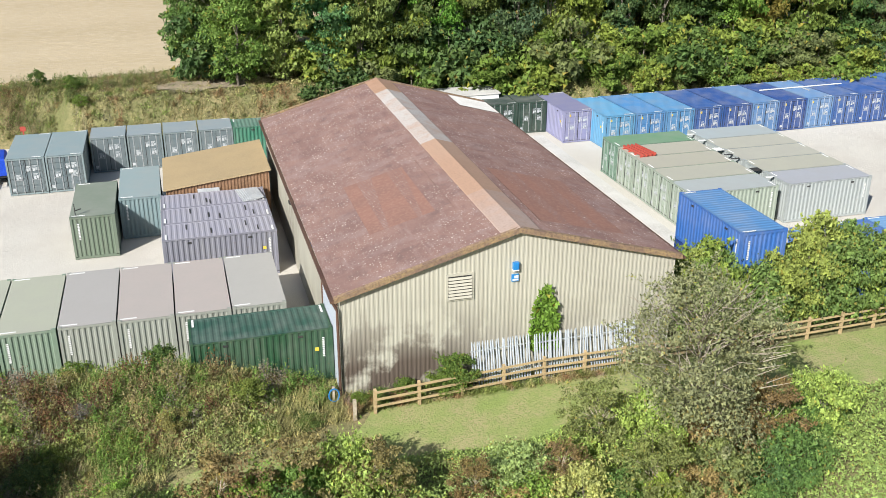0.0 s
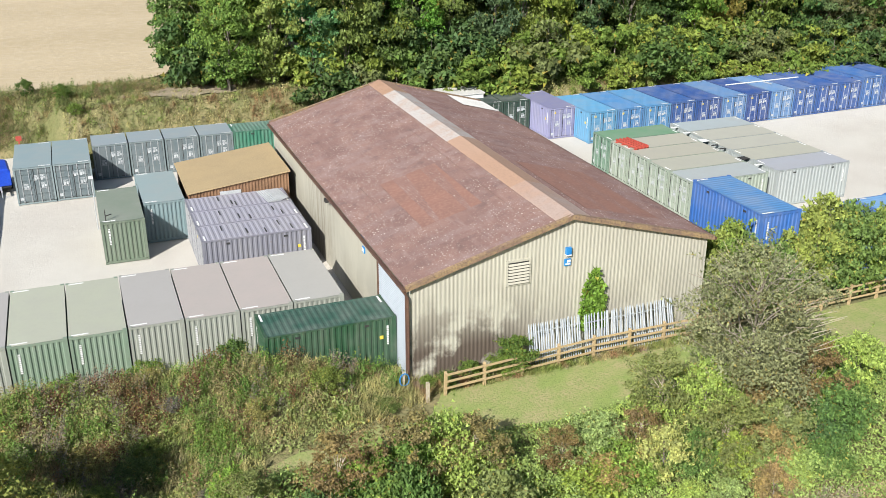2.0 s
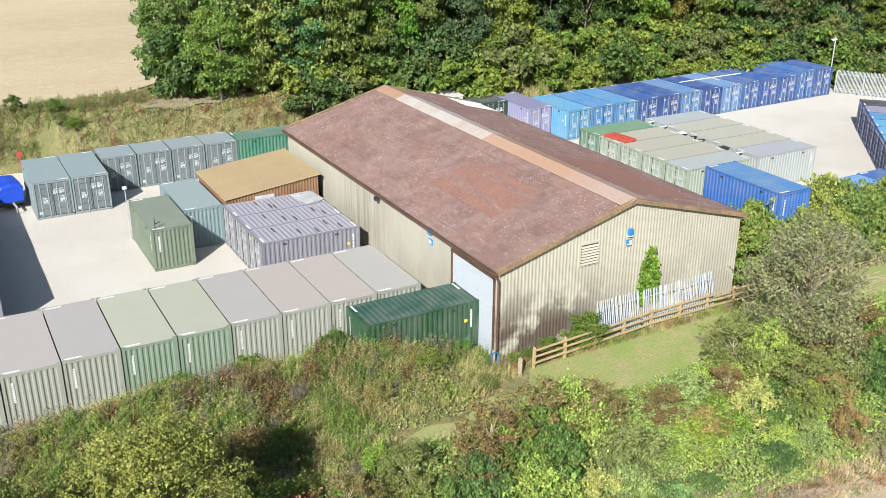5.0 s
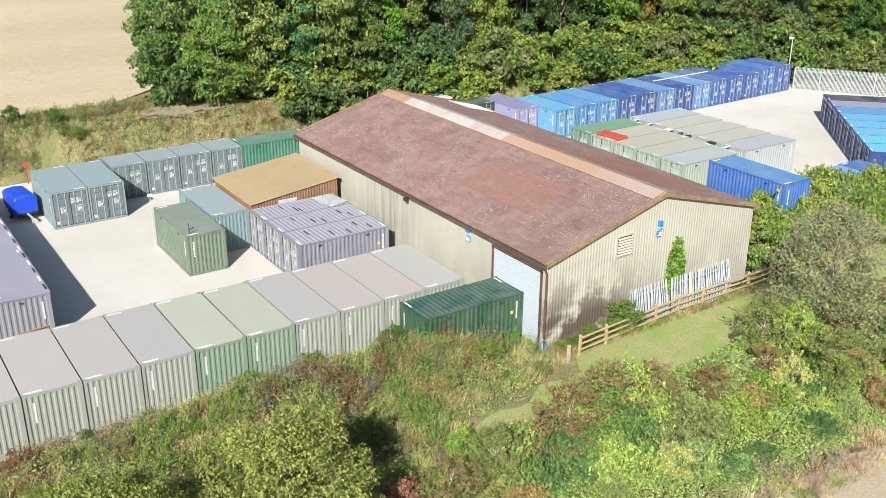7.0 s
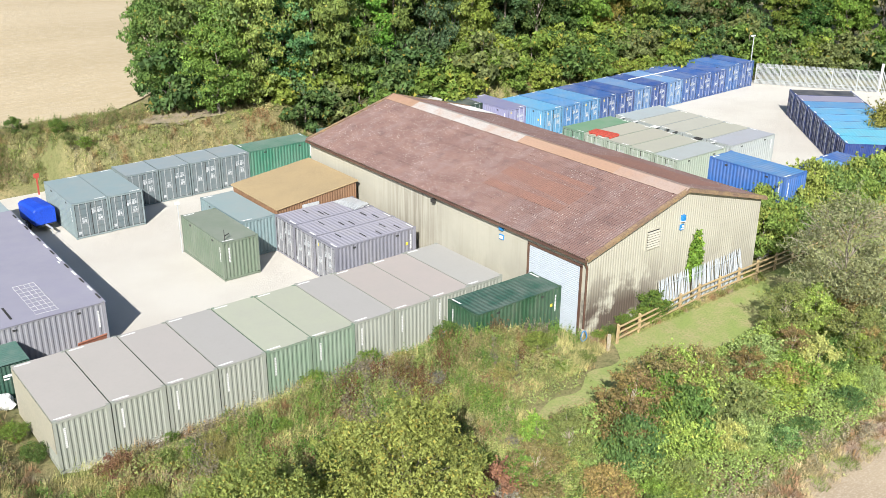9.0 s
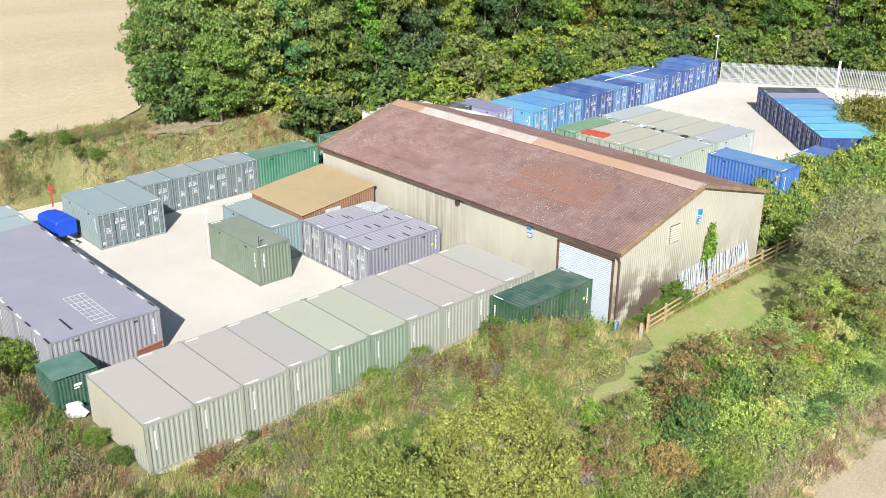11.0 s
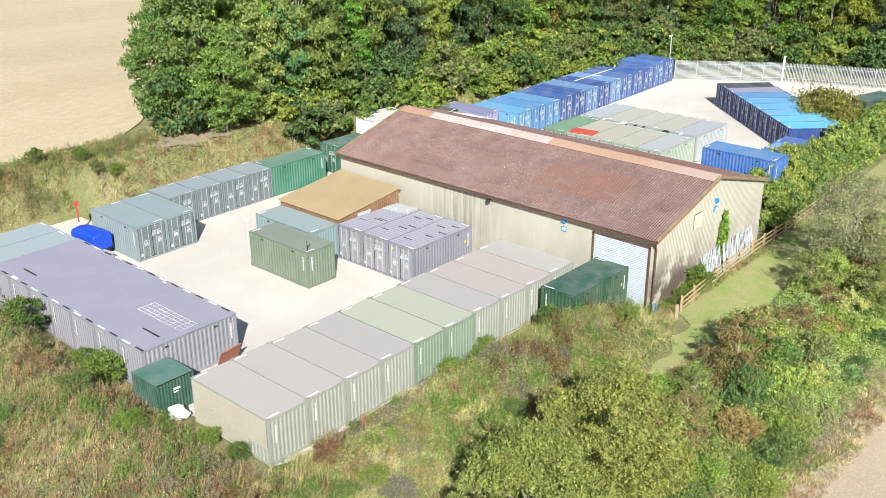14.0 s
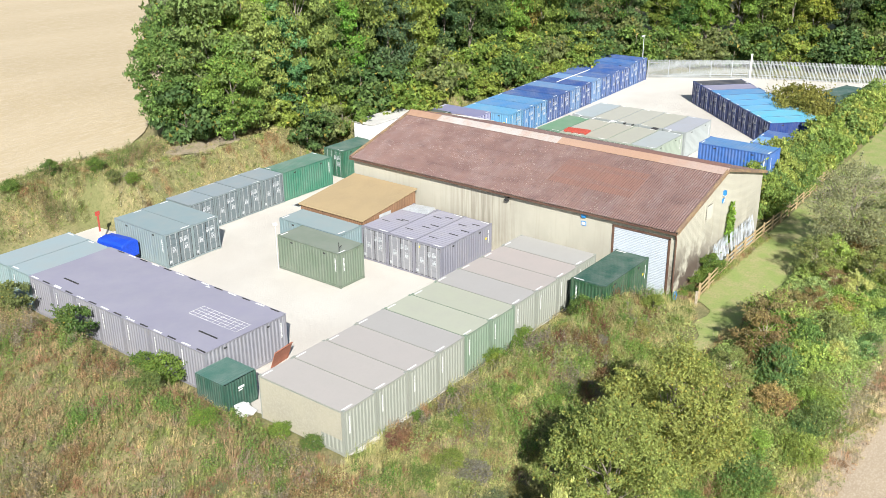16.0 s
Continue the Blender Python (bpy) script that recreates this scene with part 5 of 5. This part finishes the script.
SOUTH, WEST, NORTH = (-28, -0.5, -5.5, 4.3), (-45, -27.9, -6, 42), (-44, -6, 43.6, 48.2)
stalks("russet_stalks", "dark russet dock stalks on the bank", 70, SOUTH, (0.17, 0.075, 0.05), 1.1, 0.4, [(-12.5, 0.7), (-9.3, 0.0), (-5.5, 1.5), (-5.6, -1.1), (-11.6, -0.6), (-15.2, 0.2), (-8.2, 1.2), (-13.6, -2.2)])
stalks("mauve_stalks", "grey-mauve seeding stalks on the bank", 130, SOUTH, (0.24, 0.2, 0.165), 1.1, 0.5, 20)
stalks("green_stalks", "fresh green nettles on the bank", 330, SOUTH, (0.16, 0.27, 0.06), 0.9, 0.7, 26)
stalks("straw_stalks", "straw-coloured dead stalks on the bank", 170, SOUTH, (0.35, 0.29, 0.15), 0.9, 0.7, 20)
stalks("lower_green_stalks", "green nettles below the bank", 260, (-32, -6, -13, -5.2), (0.17, 0.25, 0.065), 1.0, 0.8, 20)
stalks("lower_brown_stalks", "brown dead stalks below the bank", 230, (-32, -6, -13, -5.2), (0.26, 0.17, 0.1), 1.1, 0.7, 20)
stalks("west_russet_stalks", "russet dock stalks on the western bank", 330, WEST, (0.25, 0.145, 0.08), 0.95, 0.8, 26)
stalks("west_mauve_stalks", "grey-mauve seeding stalks on the western bank", 200, WEST, (0.27, 0.22, 0.17), 1.1, 0.8, 26)
stalks("west_green_stalks", "fresh green nettles on the western bank", 420, WEST, (0.15, 0.24, 0.06), 0.85, 0.8, 34)
stalks("west_straw_stalks", "straw-coloured dead stalks on the western bank", 360, WEST, (0.38, 0.28, 0.16), 0.9, 0.9, 28)
stalks("north_green_stalks", "green weeds on the northern bank", 170, NORTH, (0.14, 0.2, 0.06), 1.0, 0.8, 18)
stalks("north_brown_stalks", "brown dead stalks on the northern bank", 200, NORTH, (0.27, 0.2, 0.12), 1.0, 0.8, 20)
stalks("edge_stalks", "pale seeding grass heads along the field's edge", 240, (-16, 45, -14.2, -12.2), (0.36, 0.31, 0.22), 0.9, 0.5, 30)


def brambles(name, label, n, x0, x1, y0, y1, rise, color):
    """A billowing carpet of bramble leaves."""
    x, y = rng.uniform(x0, x1, n), rng.uniform(y0, y1, n)
    edge = np.minimum(1, np.minimum(y - y0, y1 - y) / 1.2)
    top = rise * (0.5 + 0.28 * np.sin(x * 0.8 + 1.7 * np.sin(y * 0.6)) + 0.22 * np.sin(y * 1.3 + x * 0.35) + 0.12 * np.sin(x * 2.9) * np.sin(y * 2.3)) * np.sqrt(np.maximum(edge, 0.02))
    z = height(x, y) + top * rng.uniform(0.72, 1.06, n) + rng.exponential(0.07, n)
    ob = new(name, leaf_mesh(name, np.stack([x, y, z], 1), np.tile([-0.2, -0.2, 1.0], (n, 1)), 0.095, LEAF))
    ob.color = (*color, 1)
    return tagged(ob, label, "brambles", kind="stuff")


brambles("bramble_carpet", "billowing green bramble thicket beside the field", 130000, -9, 50, -13.4, -5.3, 1.4, (0.31, 0.41, 0.125))
brambles("bramble_bank", "green brambles on the bank", 22000, -26, -3, -3.6, 3.6, 0.5, (0.29, 0.33, 0.12))
brambles("bramble_slope", "green brambles below the bank", 45000, -30, -8, -13, -4.5, 0.8, (0.32, 0.36, 0.12))
brambles("bramble_west", "green brambles on the western bank", 26000, -44, -28.2, -4, 40, 0.5, (0.22, 0.24, 0.09))
brambles("bramble_north", "green brambles on the northern bank", 9000, -44, -18, 43.4, 47.8, 0.5, (0.22, 0.25, 0.1))
brambles("bramble_wood", "green brambles between the wood and the containers", 16000, 7, 63, 40.4, 46.0, 1.3, (0.15, 0.22, 0.05))
# ivy on the gable
m = 900
gx, gz = rng.uniform(-0.75, 0.75, m), rng.uniform(0, 1, m)
w = np.abs(gx) < 0.72 * (1 - gz ** 3 * 0.75)
c = np.stack([9.1 + gx, -0.1 - rng.uniform(0, 0.18, m), 1.2 + gz * 3.1], 1)[w]
ivy = thing("ivy", "bright green ivy climbing the gable", "climbing plant")
part("leaves", leaf_mesh("leaves", c, np.tile([0, -1.0, 0.4], (len(c), 1)), 0.19, LEAF), None, ivy, color=(0.17, 0.3, 0.045))
part("stem", Build().tube((9.1, -0.1, 0.0), (9.15, -0.09, 2.6), 0.04, 0.02), BARK, ivy)

# ---- small things ----
SGREEN = (0.025, 0.08, 0.055)
small = thing("small_store", "small dark green steel store with a ribbed roof", "store", at=pose(-26.5, 13.65, 0.02) @ Matrix.Diagonal((0.92, 0.95, 0.9, 1)))
b = Build()
for x in (-1.2, 1.13):
    for y in (-1.25, 1.18):
        b.box(x, y, 0, x + 0.07, y + 0.07, 2.0)
b.box(-1.2, -1.25, 0, 1.2, 1.25, 0.1)
part("frame", b, STEEL, small, color=SGREEN)
for y, face in ((-1.24, 1), (1.24, -1)):
    b = Build()
    cols = [[(-1.13 + s, y - face * d, z) for z in (0.1, 2.0)] for s, d in wave(2.26, 0.2, 0.035)]
    part("wall", b.sheet(cols if face > 0 else cols[::-1]), STEEL, small, color=SGREEN)
for x, face in ((-1.19, 1), (1.19, -1)):
    b = Build()
    cols = [[(x - face * d, -1.18 + s, z) for z in (0.1, 2.0)] for s, d in wave(2.36, 0.2, 0.035)]
    part("wall", b.sheet(cols[::-1] if face > 0 else cols), STEEL, small, color=SGREEN)
b = Build()
b.sheet([[(x, -1.22 + s, 2.05 + d) for x in (-1.22, 1.22)] for s, d in wave(2.44, 0.2, 0.025)])
part("roof", b, ROOF_STEEL, small, color=(0.05, 0.135, 0.105))
part("label", Build().box(-0.2, -1.262, 1.35, 0.25, -1.255, 1.5).box(-0.2, -1.262, 1.2, 0.1, -1.255, 1.28), WHITE, small, "white lettering panel")

RED = two_tone("faded_red_paint", (0.42, 0.06, 0.04), (0.36, 0.07, 0.05), (0.5, 0.1, 0.07), (1, 10), 0.6)
RUST = two_tone("rusty_red_plate", (0.33, 0.12, 0.07), (0.27, 0.1, 0.06), (0.38, 0.17, 0.11), (1, 10), 0.8)
st = thing("steel_stillage", "stack of faded red metal frames on a container roof", "metal frames", at=pose(24.5, 21.6, 0.02 + T, 0, 0, 98))
for k in range(4):
    part("bar", Build().box(-1.2, -0.6 + 0.32 * k, 0.06, 1.2, -0.5 + 0.32 * k, 0.22), RED, st)
for k in range(4):
    part("crossbar", Build().box(-1.1 + 0.68 * k, -0.65, -0.02, -1.0 + 0.68 * k, 0.6, 0.06), RED, st)
pl = thing("rusty_plate", "rust-red steel plate propped beside a container", "plate", at=pose(-21.9, 14.5, 0.0, 20, 0, 8))
part("sheet", Build().box(-0.8, -0.02, 0.0, 0.8, 0.02, 1.25), RUST, pl)
part("edge_bar", Build().box(-0.8, -0.05, 1.2, 0.8, -0.02, 1.25), RUST, pl)
sack = thing("bulk_bag", "white builder's bag slumped in the weeds", "bag", at=pose(-26.95, 11.75, float(height(-26.95, 11.75))))
bm = bmesh.new()
bmesh.ops.create_icosphere(bm, subdivisions=3, radius=0.5)
for v in bm.verts:
    v.co.z *= 0.75
    v.co += v.co.normalized() * 0.26 * noise.noise(v.co * 3.4)
    v.co.z = max(-0.3, v.co.z) + 0.3
me = bpy.data.meshes.new("body")
bm.to_mesh(me)
bm.free()
me.materials.append(WHITE)
part("body", me, None, sack)
part("strap", Build().tube((-0.25, 0, 0.5), (0, 0, 0.74), 0.03, 0.03).tube((0, 0, 0.74), (0.25, 0, 0.5), 0.03, 0.03), WHITE, sack)

# rack lying on the lilac roof
RACK = two_tone("weathered_rack", (0.62, 0.62, 0.62), (0.42, 0.42, 0.43), (0.5, 0.5, 0.5), (1.5, 12), 0.6)
rk = thing("roof_rack", "white wire rack lying on the lilac container roof", "rack", at=pose(-23.45, 17.6, 0.02 + T))
for k in range(5):
    part("long_bar", Build().box(-0.6 + 0.28 * k, -2.1, 0.0, -0.583 + 0.28 * k, 2.1, 0.025), RACK, rk)
for k in range(9):
    part("cross_bar", Build().box(-0.6, -2.1 + 0.52 * k, 0.03, 0.56, -2.083 + 0.52 * k, 0.05), RACK, rk)

# covered trailer
TARP = two_tone("blue_tarpaulin", (0.01, 0.06, 0.5), (0.015, 0.08, 0.58), (0.01, 0.05, 0.42), (1.2, 9), 0.45)
tr = thing("covered_trailer", "small trailer under a bright blue tarpaulin", "trailer", at=pose(-18.25, 35.3, 0.0, 0, 0, 6) @ Matrix.Diagonal((1, 1.05, 1.3, 1)))
b = Build()
prof = [(-0.75, 0.5), (-0.77, 1.3), (-0.62, 1.43), (0.0, 1.5), (0.62, 1.43), (0.77, 1.3), (0.75, 0.5)]
ends = [(-1.27, 0.88), (-1.22, 0.97), (-0.6, 1.0), (0.6, 0.98), (1.22, 0.95), (1.27, 0.86)]
b.sheet([[(x * (0.96 if abs(y) > 1.25 else 1), y, 0.5 + (z - 0.5) * k) for x, z in prof] for y, k in ends][::-1])
for y, k in (ends[0], ends[-1]):
    n0 = len(b.v)
    b.v += [(x * 0.96, y, 0.5 + (z - 0.5) * k) for x, z in prof]
    b.f.append(tuple(range(n0, n0 + 7)) if y < 0 else tuple(range(n0 + 6, n0 - 1, -1)))
part("cover", b, TARP, tr, "bright blue tarpaulin")
part("bed", Build().box(-0.7, -1.2, 0.38, 0.7, 1.2, 0.52), DARK, tr)
part("drawbar", Build().box(-0.05, -2.2, 0.4, 0.05, -1.2, 0.48), BARS, tr)
for x in (-0.75, 0.75):
    w_ob = part("wheel", Build().tube((x - 0.08, 0, 0.28), (x + 0.08, 0, 0.28), 0.28, 0.28, 16), DARK, tr)
    part("hub", Build().tube((x - 0.1, 0, 0.28), (x + 0.1, 0, 0.28), 0.12, 0.12, 12), BARS, w_ob)
part("prop", Build().tube((0, -2.1, 0), (0, -2.1, 0.45), 0.03, 0.03), BARS, tr)

for x, y, h in ((-16.8, 39.8, 1.9),):
    p = thing("marker_post", "tall red and white marker post", "post", at=pose(x, y, float(height(x, y))))
    part("shaft", Build().box(-0.04, -0.04, 0, 0.04, 0.04, h), WHITE, p)
    part("band", Build().box(-0.05, -0.05, 0.9, 0.05, 0.05, h + 0.3), RED, p, "red band")
    part("flag", Build().box(-0.2, -0.01, h + 0.3, 0.2, 0.02, h + 0.65), RED, p, "red board")
bk = thing("timber_post", "short pale timber post at the lane's end", "post", at=pose(0.2, -1.75, float(height(0.2, -1.75))))
part("shaft", Build().box(-0.07, -0.07, -0.2, 0.07, 0.07, 0.95), PALE_WOOD, bk)
mh = thing("drain_cover", "dark square drain cover in the gravel", "drain cover", at=pose(-1.5, 33.6, 0.0))
part("plate", Build().box(-0.4, -0.3, 0.0, 0.4, 0.3, 0.03), DARK, mh)
part("frame", Build().box(-0.5, -0.4, 0.0, -0.4, 0.4, 0.02).box(0.4, -0.4, 0.0, 0.5, 0.4, 0.02).box(-0.4, 0.3, 0.0, 0.4, 0.4, 0.02).box(-0.4, -0.4, 0.0, 0.4, -0.3, 0.02), BARS, mh)
# camera pole and tap on the sage green container
cp = thing("security_pole", "thin pole with a small camera on a container", "pole", at=pose(-12.2, 24.75, 0.0))
part("pole", Build().tube((0, 0.1, 0.0), (0, 0.1, 3.5), 0.03, 0.025), BARS, cp)
part("camera_head", Build().box(-0.15, 0.0, 3.4, 0.1, 0.2, 3.55), WHITE, cp)
cp = thing("roof_bracket", "small dark bracket on the sage green container roof", "bracket", at=pose(-11.75, 19.1, 0.02 + T - 0.02))
part("upright", Build().tube((0, 0, 0), (0, 0, 0.7), 0.03, 0.02), DARK, cp)
part("arm", Build().tube((0, 0, 0.3), (0.35, 0.1, 0.35), 0.03, 0.03), DARK, cp)
sheets = thing("metal_sheets", "loose stack of pale metal sheets on a lilac roof", "metal sheets", at=pose(-2.0, 20.2, 0.02 + T, 0, 0, 8))
for k in range(5):
    part("sheet", Build().box(-0.6 + 0.12 * k, -1.3, 0.03 * k, 0.2 + 0.12 * k, 1.0 - 0.1 * k, 0.03 * k + 0.02), BARS, sheets)

pole = thing("steel_pole", "long pale pole lying across the blue roofs", "pole", at=pose(46.6, 35.0, T + 0.05, 0, 0, 2.5))
part("shaft", Build().tube((-4.2, 0, 0.02), (4.2, 0, 0.02), 0.05, 0.05, 8), WHITE, pole)
part("bracket", Build().box(-0.1, -1.2, -0.03, 0.0, 0.0, 0.04), BARS, pole)

seam = thing("roof_flashing", "dark and white flashing strips along the roof joint", "flashing", at=pose(30.1, 13.5, T + 0.02))
for k, (y, m) in enumerate(((1.0, WHITE), (2.6, DARK), (5.0, DARK), (5.9, DARK), (7.2, WHITE), (9.4, WHITE), (11.0, WHITE))):
    part("strip", Build().box(-0.3, y - 0.3, 0.0, 0.3, y + 0.3, 0.03) if k % 3 == 1 else Build().box(-0.28, y - 0.09, 0.0, 0.28, y + 0.09, 0.03), m, seam)
hose = thing("hose_stand", "blue hose on a short post at the barn's corner", "hose", at=pose(-0.45, -0.4, float(height(-0.45, -0.4))))
part("post", Build().box(-0.05, -0.05, -0.1, 0.05, 0.05, 0.9), PALE_WOOD, hose)
b = Build()
ring = [(math.cos(k * 0.5), math.sin(k * 0.5), -0.09 - 0.004 * k) for k in range(14)]
b.sheet([[((0.22 + 0.03 * math.cos(a)) * cx, y + 0.03 * math.sin(a), 0.55 + (0.3 + 0.03 * math.cos(a)) * cz) for a in steps(0, 2 * math.pi, 6)] for cx, cz, y in ring])
part("coil", b, SIGN_BLUE, hose, "blue coiled hose")
